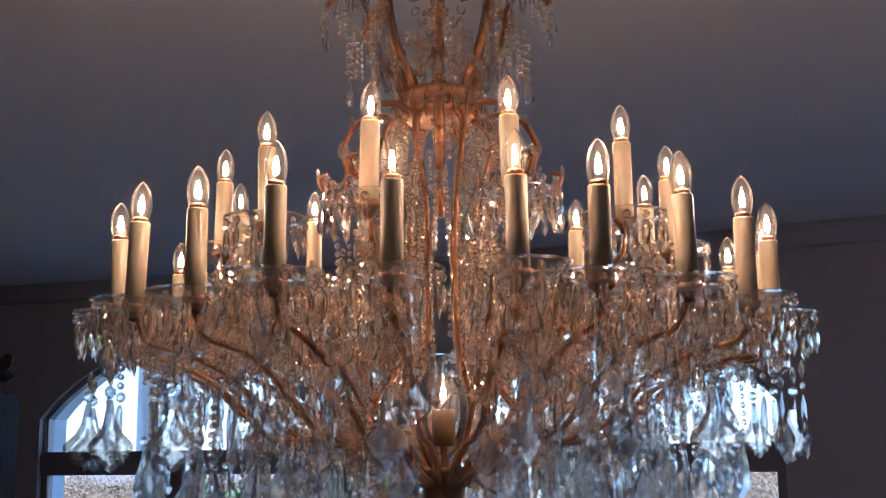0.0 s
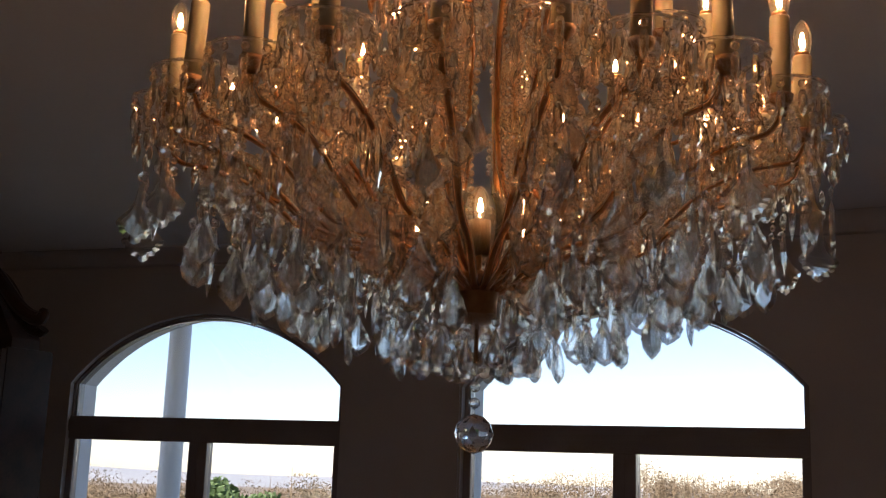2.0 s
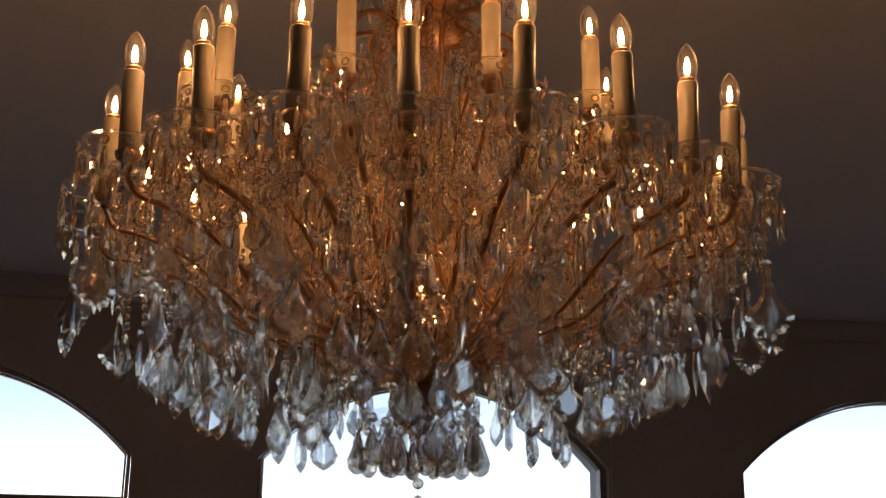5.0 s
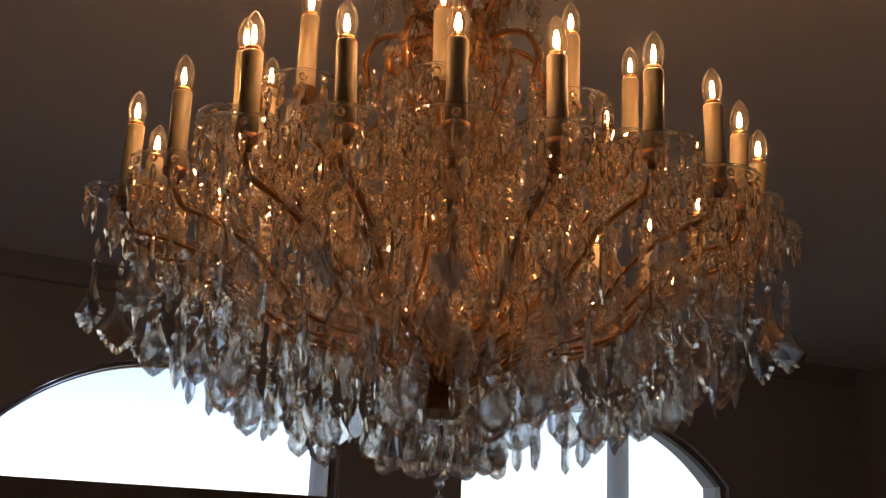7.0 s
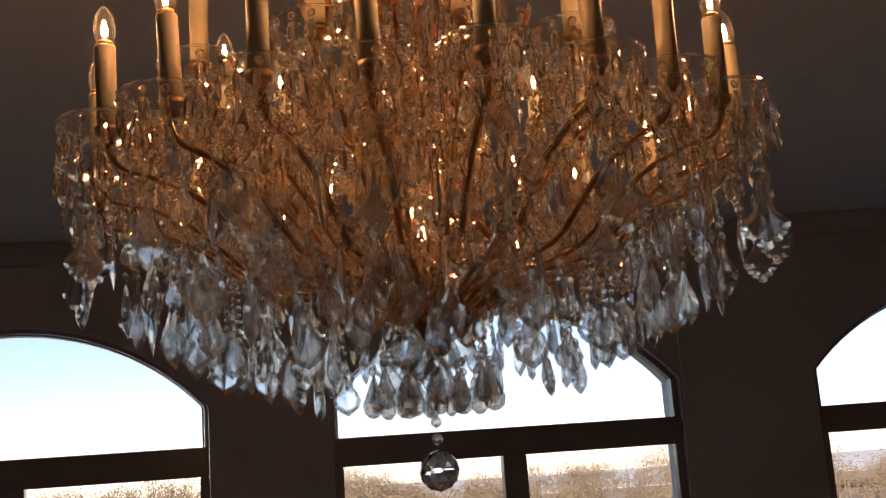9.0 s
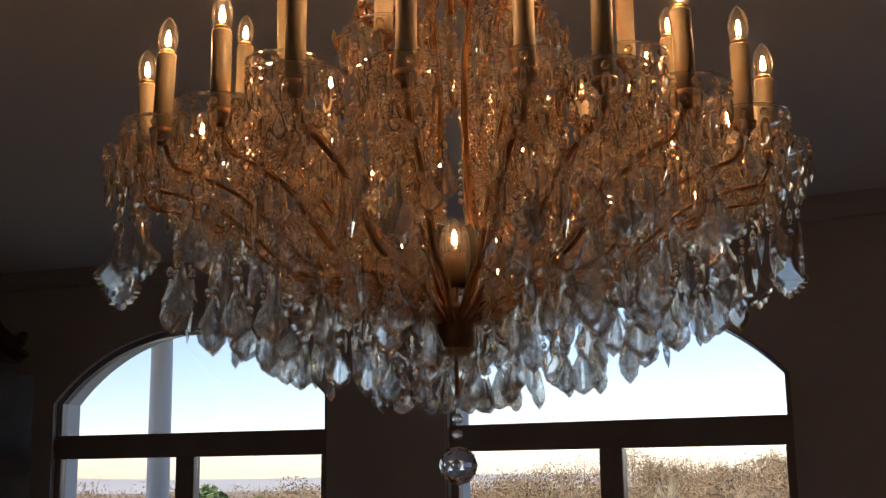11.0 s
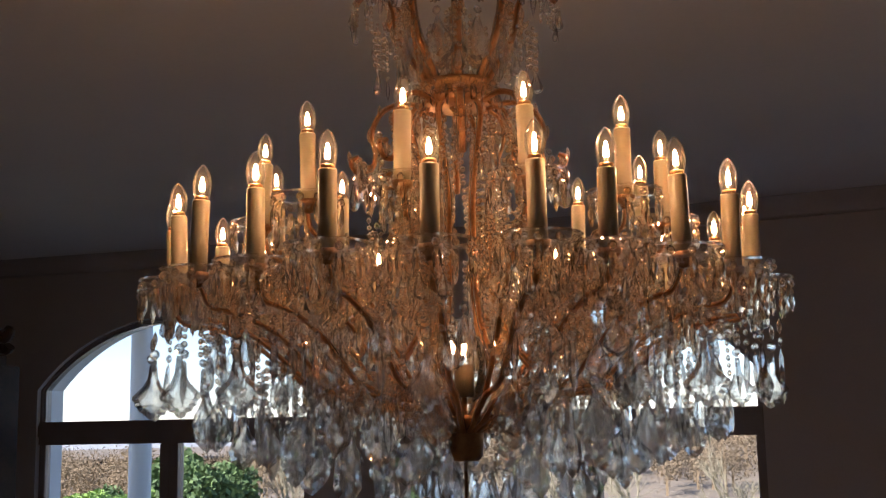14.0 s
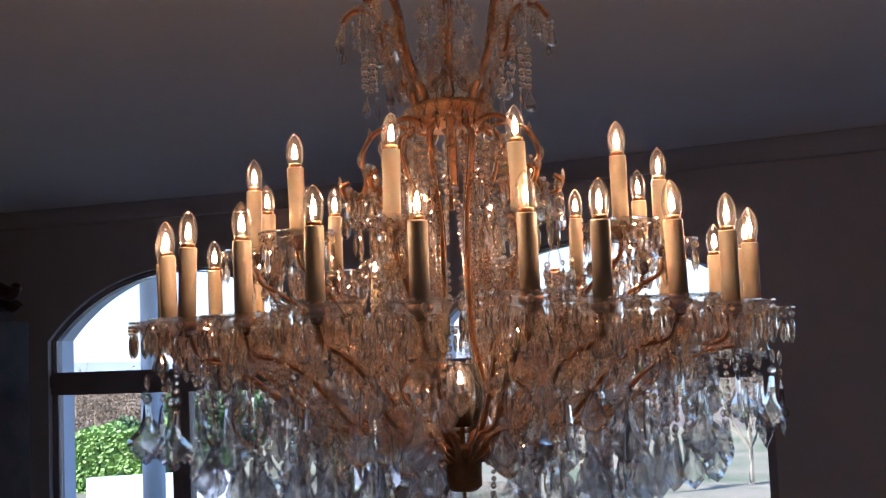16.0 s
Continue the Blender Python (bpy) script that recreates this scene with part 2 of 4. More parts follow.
def strip_arch(bm, m, half, inset, spring, rise, y0, y1):
    """Curved frame bar that follows the arch."""
    outer = arch_outline(half, spring, rise)
    inner = arch_outline(half - inset, spring, rise - inset)
    rows = []
    for (a, b), (c, d) in zip(outer, inner):
        rows.append([bm.verts.new(m @ Vector(p)) for p in ((a, y0, b), (c, y0, d), (c, y1, d), (a, y1, b))])
    for a, b in zip(rows, rows[1:]):
        for k in range(4):
            bm.faces.new((a[k], b[k], b[(k + 1) % 4], a[(k + 1) % 4]))
    return bm


def window(name, m):
    """Arched window: fixed light over a heavy transom, two casements under it. x 0 is its middle."""
    h = WIDTH / 2 - 0.004
    root = tagged(new(name), "dark-framed arched window with a transom and two casements", "window", kind="structure")
    root.matrix_world = m
    i = Matrix()
    bm = bmesh.new()
    strip_arch(bm, i, h, 0.028, SPRING, RISE - 0.004, 0.05, 0.14)
    for s in (-1, 1):
        box(bm, min(s * h, s * (h - 0.028)), max(s * h, s * (h - 0.028)), 0.05, 0.14, TRANSOM_TOP, SPRING)
    bmesh.ops.recalc_face_normals(bm, faces=bm.faces)
    part("arch_frame", bm, FRAME, root)
    bm = bmesh.new()
    strip_arch(bm, i, h - 0.032, 0.014, SPRING, RISE - 0.036, 0.07, 0.16)
    for s in (-1, 1):
        box(bm, min(s * (h - 0.032), s * (h - 0.046)), max(s * (h - 0.032), s * (h - 0.046)), 0.07, 0.16, TRANSOM_TOP, SPRING)
    bmesh.ops.recalc_face_normals(bm, faces=bm.faces)
    part("glazing_bead", bm, FRAME, root)
    bm = box(bmesh.new(), -h, h, 0.03, 0.15, TRANSOM_LOW, TRANSOM_TOP)
    box(bm, -h, h, 0.012, 0.0295, TRANSOM_LOW + 0.075, TRANSOM_TOP - 0.03)
    bmesh.ops.bevel(bm, geom=bm.edges[:], offset=0.006, segments=2, affect='EDGES')
    part("transom", bm, FRAME, root, "dark lacquered transom bar")
    bm = box(bmesh.new(), -0.095, 0.095, 0.032, 0.148, SILL, TRANSOM_LOW - 0.001)
    box(bm, -0.012, 0.012, 0.02, 0.0315, SILL, TRANSOM_LOW - 0.001)
    bmesh.ops.bevel(bm, geom=bm.edges[:], offset=0.005, segments=2, affect='EDGES')
    part("mullion", bm, FRAME, root)
    for s in (-1, 1):
        bm = box(bmesh.new(), min(s * h, s * (h - 0.07)), max(s * h, s * (h - 0.07)), 0.05, 0.14, SILL, TRANSOM_LOW - 0.001)
        bmesh.ops.bevel(bm, geom=bm.edges[:], offset=0.005, segments=2, affect='EDGES')
        part("jamb", bm, FRAME, root)
        a, b = sorted((s * 0.0955, s * (h - 0.0705)))
        bm = box(bmesh.new(), a, b, 0.05, 0.14, SILL, SILL + 0.11)
        part("bottom_rail", bm, FRAME, root)
        pane = part("pane", box(bmesh.new(), a, b, 0.098, 0.102, SILL + 0.11, TRANSOM_LOW - 0.001), PANE, root)
        pane.visible_shadow = False
    bm = bmesh.new()
    pts = [(x, z) for x, z in arch_outline(h - 0.046, SPRING, RISE - 0.05)] + [(-(h - 0.046), TRANSOM_TOP + 0.001), (h - 0.046, TRANSOM_TOP + 0.001)]
    front = [bm.verts.new((x, 0.098, z)) for x, z in pts]
    back = [bm.verts.new((x, 0.102, z)) for x, z in pts]
    bm.faces.new(front)
    bm.faces.new(back[::-1])
    for k in range(len(pts)):
        n = (k + 1) % len(pts)
        bm.faces.new((front[k], back[k], back[n], front[n]))
    bmesh.ops.recalc_face_normals(bm, faces=bm.faces)
    pane = part("pane", bm, PANE, root)
    pane.visible_shadow = False
    part("sill", box(bmesh.new(), -h, h, -0.05, 0.04, SILL - 0.04, SILL + 0.004), FRAME, root)
    return root


m_mid = pose(0, WALL_Y, 0)
m_left = Matrix.Translation((B_LEFT, WALL_Y, 0)) @ Matrix.Rotation(FACET, 4, 'Z')
m_right = Matrix.Translation((C_LEFT + WIDTH, WALL_Y, 0)) @ Matrix.Rotation(-FACET, 4, 'Z')
wall_panel("wall_north", m_mid, B_LEFT - 0.02, C_LEFT + WIDTH + 0.02, [B_LEFT, C_LEFT], PLASTER, OUTER)
wall_panel("wall_northwest", m_left, -7.2, -0.024, [-SIDE_GAP - WIDTH], PLASTER, OUTER)
wall_panel("wall_northeast", m_right, 0.024, 7.2, [SIDE_GAP], PLASTER, OUTER)
window("window_1", m_left @ pose(-SIDE_GAP - WIDTH / 2, 0, 0))
window("window_2", m_mid @ pose(B_LEFT + WIDTH / 2, 0, 0))
window("window_3", m_mid @ pose(C_LEFT + WIDTH / 2, 0, 0))
window("window_4", m_right @ pose(SIDE_GAP + WIDTH / 2, 0, 0))


def plain_wall(name, x0, x1, y0, y1):
    ob = new(name, mesh_of(name, box(bmesh.new(), x0, x1, y0, y1, -0.8, CEIL_Z + 0.15), PLASTER))
    return tagged(ob, "plain taupe plastered wall", "wall", kind="structure")


plain_wall("wall_west", -9.4, -9.1, -6.0, 6.2)
plain_wall("wall_east", 8.8, 9.1, -6.0, 6.2)
plain_wall("wall_south", -9.4, 9.1, -6.3, -6.0)
tagged(new("floor", mesh_of("floor", box(bmesh.new(), -9.4, 9.1, -6.3, 7.2, -0.2, 0.0), FLOOR)), "unseen floor, made pale to bounce daylight upward", "floor", kind="structure")
tagged(new("ceiling", mesh_of("ceiling", box(bmesh.new(), -9.4, 9.1, -6.3, 7.22, CEIL_Z, CEIL_Z + 0.25), CEILING)), "pale matt painted ceiling", "ceiling", kind="structure")


def cove(name, m, x0, x1):
    """Hollow moulding between wall and ceiling."""
    bm = bmesh.new()
    r = 0.16
    prof = [(-r + r * math.sin(a), CEIL_Z - r + r * math.cos(a)) for a in [math.pi / 2 * k / 8 for k in range(9)]]
    prof = [(y - 0.0, z) for y, z in prof] + [(-0.002, CEIL_Z - 0.002)]
    ends = []
    for x in (x0, x1):
        ends.append([bm.verts.new(m @ Vector((x, y - 0.003, z - 0.003))) for y, z in prof])
    for k in range(len(prof)):
        n = (k + 1) % len(prof)
        bm.faces.new((ends[0][k], ends[1][k], ends[1][n], ends[0][n]))
    bm.faces.new(ends[0])
    bm.faces.new(ends[1][::-1])
    bmesh.ops.recalc_face_normals(bm, faces=bm.faces)
    return tagged(new(name, mesh_of(name, bm, PLASTER, True)), "plain plaster cove", "trim", kind="structure")


cove("cove_north", m_mid, B_LEFT - 0.01, C_LEFT + WIDTH + 0.01)
cove("cove_northwest", m_left, -7.0, -0.02)
cove("cove_northeast", m_right, 0.02, 7.0)


# ---------------------------------------------------------------- outside
SKYLINE = [(-70, -0.6), (-43, -0.75), (-33, -0.55), (-24, -0.45), (-20, 0.15), (-16.5, 0.85), (-13, 0.7), (-10, 1.25), (0, 1.1), (15, 0.6), (21, 0.8), (27, 0.3), (29.5, -0.1), (31, 0.2), (34, 0.3), (36, -0.2), (38.5, -0.8), (50, -0.8), (70, -0.6)]


def skyline(x, y):
    """Elevation in degrees of the wooded ridge in a direction from the house."""
    az = math.degrees(math.atan2(x, y + 1.8))
    for (a, e), (b, f) in zip(SKYLINE, SKYLINE[1:]):
        if a <= az <= b:
            t = (az - a) / (b - a)
            t = t * t * (3 - 2 * t)
            return e + (f - e) * t
    return -0.5


def height(x, y):
    d = math.hypot(x, y + 1.8)
    base = -0.65 - 4.6 * (1 - math.exp(-max(0.0, y - 12) / 26))
    if d > 70:
        t = min(1.0, (d - 70) / 70)
        ridge = 1.6 + 140 * math.tan(radians(skyline(x, y))) - 5.9
        base += (ridge - base) * t * t * (3 - 2 * t)
    if d > 170:
        base -= min(60.0, (d - 170) * 0.06)
    return base


def ground():
    bm = bmesh.new()
    ys = [7.3, 9, 11, 13, 16, 20, 25, 32, 40, 50, 62, 76, 92, 110, 130, 155, 190, 240, 300, 380, 500, 700, 1100, 1800, 3000]
    grid = []
    for y in ys:
        half = 30 + y * 2.2
        grid.append([bm.verts.new((-half + 2 * half * i / 48, y, height(-half + 2 * half * i / 48, y))) for i in range(49)])
    for a, b in zip(grid, grid[1:]):
        for i in range(48):
            bm.faces.new((a[i], a[i + 1], b[i + 1], b[i]))
    # the rest of the plain, round and behind the house
    far = [bm.verts.new(p) for p in ((-3000, 7.3, -0.7), (3000, 7.3, -0.7), (3000, -3000, -0.7), (-3000, -3000, -0.7))]
    bm.faces.new(far[::-1])
    me = mesh_of("ground", bm, GRASS, True)
    me.materials.append(HILLSIDE)
    for p in me.polygons:
        if p.center.y > 82:
            p.material_index = 1
    ob = new("ground", me)
    return tagged(ob, "rough winter meadow falling away to hills", "ground", kind="structure")


ground()


def pillar(x):
    root = tagged(new("porch_pillar"), "plain round white-painted porch pillar", "pillar", "porch pillars")
    root.location = (x, 8.6, -0.66)
    part("shaft", lathe([(0, 0.16), (0.135, 0.16), (0.132, 2.2), (0.124, 4.10), (0, 4.10)], 28), OUTER, root, smooth=True)
    part("base", lathe([(0, 0), (0.2, 0), (0.2, 0.1), (0.165, 0.13), (0.15, 0.16), (0, 0.16)], 28), OUTER, root)
    part("capital", lathe([(0, 4.10), (0.14, 4.10), (0.17, 4.17), (0.19, 4.19), (0.19, 4.27), (0, 4.27)], 28), OUTER, root)


for px in (-8.07, -4.20, -0.12, 3.966, 7.80):
    pillar(px)
beam = new("porch_beam", mesh_of("porch_beam", box(bmesh.new(), -9.5, 9.1, 8.42, 8.78, 3.61, 3.9), OUTER))
tagged(beam, "white beam over the porch pillars", "beam", kind="structure")
eaves = new("porch_roof", mesh_of("porch_roof", box(bmesh.new(), -9.5, 9.1, 7.28, 8.9, 3.902, 4.0), OUTER))
tagged(eaves, "flat white porch roof", "roof", kind="structure")
# unseen slab, added to keep sun over the house off the pillar tops
sun_block_roof = new("sun_block_roof", mesh_of("sun_block_roof", box(bmesh.new(), -9.6, 9.3, -6.5, 7.27, CEIL_Z + 0.26, 4.3), OUTER))
tagged(sun_block_roof, "unseen flat roof slab added to block the sun", "roof", kind="structure")


def leaf_cloud(bm, rng, centre, size, count, leaf, flat=0.0):
    """Small leaves spread through an uneven rounded volume."""
    c = Vector(centre)
    lobes = [(Vector((rng.uniform(-.6, .6), rng.uniform(-.6, .6), rng.uniform(-.7, .7))), rng.uniform(0.35, 0.62)) for _ in range(9)]
    for _ in range(count):
        o, r = rng.choice(lobes)
        d = Vector((rng.gauss(0, 1), rng.gauss(0, 1), rng.gauss(0, 1))).normalized() * r * rng.uniform(0.6, 1.08)
        p = o + d
        p = c + Vector((p.x * size[0], p.y * size[1], p.z * size[2]))
        a = Vector((rng.gauss(0, 1), rng.gauss(0, 1), rng.gauss(0, 1))).normalized()
        b = a.orthogonal().normalized()
        s = leaf * rng.uniform(0.6, 1.4)
        vs = [bm.verts.new(p + q) for q in (a * s, b * s * 0.5, -a * s, -b * s * 0.5)]
        bm.faces.new(vs)


def hedge():
    rng = random.Random(4)
    root = tagged(new("hedge"), "bright green clipped garden hedge in sunlight", "hedge")
    root.matrix_world = pose(-29.4, 27.4, -5.0, 0, 0, 30)
    bm = bmesh.new()
    box(bm, -7.0, 4.6, -0.9, 0.9, -0.6, 4.2)
    part("core", bm, CONIFER, root)
    bm = bmesh.new()
    for _ in range(26000):
        face = rng.random()
        x = rng.uniform(-7.0, 4.7)
        if face < 0.75:
            p = Vector((x, -0.95 + rng.uniform(-0.12, 0.08), rng.uniform(0, 4.35)))
        else:
            p = Vector((x, rng.uniform(-1.0, 0.9), 4.24 + rng.uniform(-0.1, 0.16) + 0.1 * math.sin(x * 3) + 0.08 * math.sin(x * 7.3)))
        a = Vector((rng.gauss(0, 1), rng.gauss(0, 1), rng.gauss(0, 1))).normalized()
        b = a.orthogonal().normalized()
        q = rng.uniform(0.05, 0.12)
        bm.faces.new([bm.verts.new(p + v) for v in (a * q, b * q * 0.6, -a * q, -b * q * 0.6)])
    ob = part("leaves", bm, LEAF, root)
    ob["kind"] = "stuff"


def bush_tree(name, x, y, size, mat, label, category, count, leaf, seed):
    rng = random.Random(seed)
    root = tagged(new(name), label, category)
    z = height(x, y)
    root.location = (x, y, z)
    bm = bmesh.new()
    tube(bm, [(0, 0, -0.1), (0.05, 0.02, size[2] * 0.6), (0.0, 0.1, size[2] * 1.2)], [0.16, 0.12, 0.05], 8)
    for k in range(7):
        a = k * 0.9
        z0 = size[2] * (0.4 + 0.12 * k)
        tube(bm, [(0, 0, z0), (0.5 * size[0] * math.cos(a), 0.5 * size[1] * math.sin(a), z0 + 0.35 * size[2])], [0.06, 0.02], 6)
    part("trunk", bm, BARK, root)
    bm = bmesh.new()
    leaf_cloud(bm, rng, (0, 0, size[2] * 1.05), size, count, leaf)
    part("crown", bm, mat, root)
    return root


hedge()
bush_tree("evergreen_tree", -26.4, 34.0, (2.1, 2.0, 1.85), CONIFER, "rounded dark evergreen garden tree", "tree", 12000, 0.13, 3)
bush_tree("evergreen_shrub", -28.6, 32.2, (1.3, 1.3, 1.15), CONIFER, "dense dark evergreen garden shrub", "shrub", 6000, 0.11, 5)
garden_wall = new("garden_wall", mesh_of("garden_wall", box(bmesh.new(), -1.5, 1.1, -0.15, 0.15, -1.4, 0.9), OUTER))
garden_wall.matrix_world = pose(-13.1, 15.0, -1.2, 0, 0, 38)
tagged(garden_wall, "low white rendered garden wall on the lawn", "wall")


def bare_tree(x, y, h, seed):
    """Leafless tree, branching three times."""
    rng = random.Random(seed)
    root = tagged(new("bare_tree"), "pale leafless garden tree with fine branches", "tree", "bare garden trees")
    root.location = (x, y, height(x, y) - 0.1)
    trunk, twigs = bmesh.new(), bmesh.new()

    def grow(p, d, length, r, level):
        mid = p + d * length * 0.5 + Vector((rng.gauss(0, 1), rng.gauss(0, 1), 0)) * length * 0.05
        end = p + d * length
        tube(trunk if level < 2 else twigs, [p, mid, end], [r, r * 0.8, r * 0.55], 6 if level < 2 else 4)
        if level == 4:
            return
        for _ in range(4 if level else 5):
            t = rng.uniform(0.45, 1.0)
            q = p + (end - p) * t
            nd = (d + Vector((rng.gauss(0, 0.5), rng.gauss(0, 0.5), rng.gauss(0.15, 0.25)))).normalized()
            grow(q, nd, length * rng.uniform(0.5, 0.75), r * 0.5, level + 1)

    grow(Vector((0, 0, 0)), Vector((0, 0, 1)), h * 0.4, h * 0.022, 0)
    part("trunk", trunk, PALE_BARK, root)
    part("branches", twigs, PALE_BARK, root)


for x, y, h, seed in ((-9.4, 34, 5.2, 1), (-12.4, 36, 5.6, 2), (-7.2, 40, 5.4, 3), (-24.5, 37, 4.8, 4), (-15.5, 39, 5.0, 6)):
    bare_tree(x, y, h, seed)


def far_woods():
    """Leafless winter woods along the valley side."""
    rng = random.Random(11)
    bm_t, bm_c = [], []
    for k in range(900):
        d = 85 + 62 * rng.random() ** 0.7
        az = radians(rng.uniform(-58, 55))
        x, y = d * math.sin(az), d * math.cos(az) - 1.8
        z = height(x, y)
        h = rng.uniform(4.6, 7.6) * (0.85 + 0.15 * math.sin(x * 0.13 + 1.5))
        bm_t.append((x, y, z, h))
    verts, faces = [], []
    for x, y, z, h in bm_t:
        lobes = [(rng.uniform(-.32, .32), rng.uniform(-.32, .32), rng.uniform(.25, .78), rng.uniform(.14, .27)) for _ in range(7)]
        for _ in range(430):
            lx, ly, lz, r = rng.choice(lobes)
            d = Vector((rng.gauss(0, 1), rng.gauss(0, 1), rng.gauss(0, 1))).normalized() * r * rng.random() ** 0.4
            p = Vector((x, y, z)) + Vector((lx + d.x, ly + d.y, lz + d.z)) * h
            a = Vector((rng.gauss(0, 1), rng.gauss(0, 1), rng.gauss(0, 1))).normalized() * rng.uniform(0.06, 0.17)
            b = a.orthogonal().normalized() * rng.uniform(0.03, 0.08)
            i = len(verts)
            verts += [p - a, p + b, p + a, p - b]
            faces.append((i, i + 1, i + 2, i + 3))
        i = len(verts)
        w = 0.12
        verts += [Vector((x - w, y, z)), Vector((x + w, y, z)), Vector((x, y + w, z)), Vector((x, y, z + h * 0.9))]
        faces += [(i, i + 1, i + 3), (i + 1, i + 2, i + 3), (i + 2, i, i + 3)]
    me = bpy.data.meshes.new("far_woods")
    me.from_pydata(verts, [], faces)
    me.materials.append(TWIGS)
    tagged(new("far_woods", me), "leafless brown winter woods on the far slope", "woods", kind="stuff")


far_woods()


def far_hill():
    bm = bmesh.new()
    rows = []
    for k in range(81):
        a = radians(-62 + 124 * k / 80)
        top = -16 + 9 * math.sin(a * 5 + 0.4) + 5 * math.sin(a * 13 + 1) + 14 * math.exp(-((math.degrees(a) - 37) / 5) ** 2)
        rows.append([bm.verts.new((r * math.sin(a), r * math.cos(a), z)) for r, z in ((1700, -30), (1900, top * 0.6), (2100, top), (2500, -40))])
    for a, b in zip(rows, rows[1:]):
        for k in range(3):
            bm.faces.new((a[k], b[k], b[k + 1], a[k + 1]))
    tagged(new("far_hill_backdrop", mesh_of("far_hill", bm, HAZED_HILLS, True)), "hills on the horizon, greyed by haze put into their colour", "backdrop", kind="structure")


far_hill()


# ---------------------------------------------------------------- dark cabinet by the west wall
def cabinet():
    root = tagged(new("display_cabinet"), "tall dark carved walnut display cabinet with arched cornice", "cabinet")
    root.location = (-7.05, 4.62, -0.13)
    bm = box(bmesh.new(), -0.75, 0.60, 0.0, 0.5, 0.08, 2.42)
    bmesh.ops.bevel(bm, geom=bm.edges[:], offset=0.01, segments=2, affect='EDGES')
    part("body", bm, DARKWOOD, root)
    bm = bmesh.new()
    for x in (-0.75, 0.49):
        box(bm, x, x + 0.11, -0.05, -0.001, 0.1, 2.40)
        tube(bm, [(x + 0.055, -0.075, 0.3), (x + 0.055, -0.075, 1.2), (x + 0.055, -0.075, 2.25)], [0.03, 0.036, 0.03], 12)
    part("pilaster", bm, DARKWOOD, root)
    bm = bmesh.new()
    # arched cornice with curled ends
    pts = smooth_path([(-1.0, 0, 2.80), (-0.6, 0, 3.10), (-0.08, 0, 3.26), (0.35, 0, 3.06), (0.72, 0, 2.73), (0.93, 0, 2.63), (1.0, 0, 2.67), (0.97, 0, 2.70)], 6)
    tube(bm, [(p.x, -0.02, p.z) for p in pts], [0.06] * (len(pts) - 14) + [0.06 - 0.0025 * k for k in range(14)], 10)
    tube(bm, [(p.x * 0.93, 0.06, p.z - 0.09) for p in pts[:-8]], 0.05, 10)
    part("cornice", bm, DARKWOOD, root, "carved curling cornice")
    bm = box(bmesh.new(), -0.62, 0.47, -0.03, -0.002, 0.2, 2.3)
    box(bm, -0.52, 0.37, -0.04, -0.0305, 0.9, 2.2)
    part("door", bm, DARKWOOD, root)
    bm = bmesh.new()
    prof = [(-0.74 + 1.33 * k / 20, 2.42 + 0.66 * math.sin(math.pi * k / 20) + 0.08) for k in range(21)]
    a = [bm.verts.new((x, 0.05, z)) for x, z in prof] + [bm.verts.new((0.59, 0.05, 2.421)), bm.verts.new((-0.74, 0.05, 2.421))]
    f = bm.faces.new(a)
    ext = bmesh.ops.extrude_face_region(bm, geom=[f])
    bmesh.ops.translate(bm, verts=[v for v in ext["geom"] if isinstance(v, bmesh.types.BMVert)], vec=(0, 0.3, 0))
    bmesh.ops.recalc_face_normals(bm, faces=bm.faces)
    part("pediment", bm, DARKWOOD, root)
    part("plinth", box(bmesh.new(), -0.8, 0.66, -0.04, 0.5, 0.0, 0.079), DARKWOOD, root)


cabinet()

# ---------------------------------------------------------------- the chandelier
Z0 = 2.20        # height of the lower ring's flames
R_OUT, R_IN = 0.565, 0.341
DZ_IN = 0.155
OUT_ANGLES = [185.7, 207.0, 221.6, 238.2, 253.9, 271.3, 289.1, 307.3, 318.8, 334.3, 351.7, 7.6, 22.5, 40.0, 57.0, 73.0, 89.0, 105.0, 121.0, 136.0, 152.5, 167.0]
OUT_SHIFT = {271.3: -0.009, 289.1: -0.020, 307.3: -0.022, 318.8: 0.010, 334.3: 0.007, 351.7: 0.012, 7.6: 0.019, 253.9: -0.020, 22.5: 0.022, 40.0: 0.02, 221.6: 0.009, 207.0: 0.028, 167.0: 0.03}
OUT_LIFT = {271.3: 0.010, 289.1: 0.008, 307.3: 0.013, 351.7: -0.010, 7.6: -0.020, 22.5: -0.02, 207.0: -0.005, 40.0: -0.02, 57.0: -0.022, 73.0: -0.022, 89.0: -0.022, 105.0: -0.022, 121.0: -0.022, 136.0: -0.022, 152.5: -0.02, 167.0: -0.012, 185.7: -0.006}
IN_ANGLES = [233.8, 276.0, 315.0, 355.5, 26.0, 41.0, 66.0, 100.0, 133.0, 163.0, 182.0, 201.0]
IN_SHIFT = {276.0: -0.018, 355.5: 0.022, 26.0: 0.085, 41.0: 0.075, 66.0: 0.026, 163.0: 0.02, 182.0: 0.105, 201.0: 0.072}
IN_LIFT = {233.8: 0.008, 276.0: 0.006, 315.0: 0.006, 355.5: -0.004, 26.0: -0.03, 41.0: -0.058, 66.0: -0.078, 100.0: -0.07, 133.0: -0.06, 163.0: -0.05, 182.0: -0.045, 201.0: -0.014}
chandelier = tagged(new("chandelier"), "large gilt crystal chandelier with electric candles, all lit", "chandelier")
rng = random.Random(21)


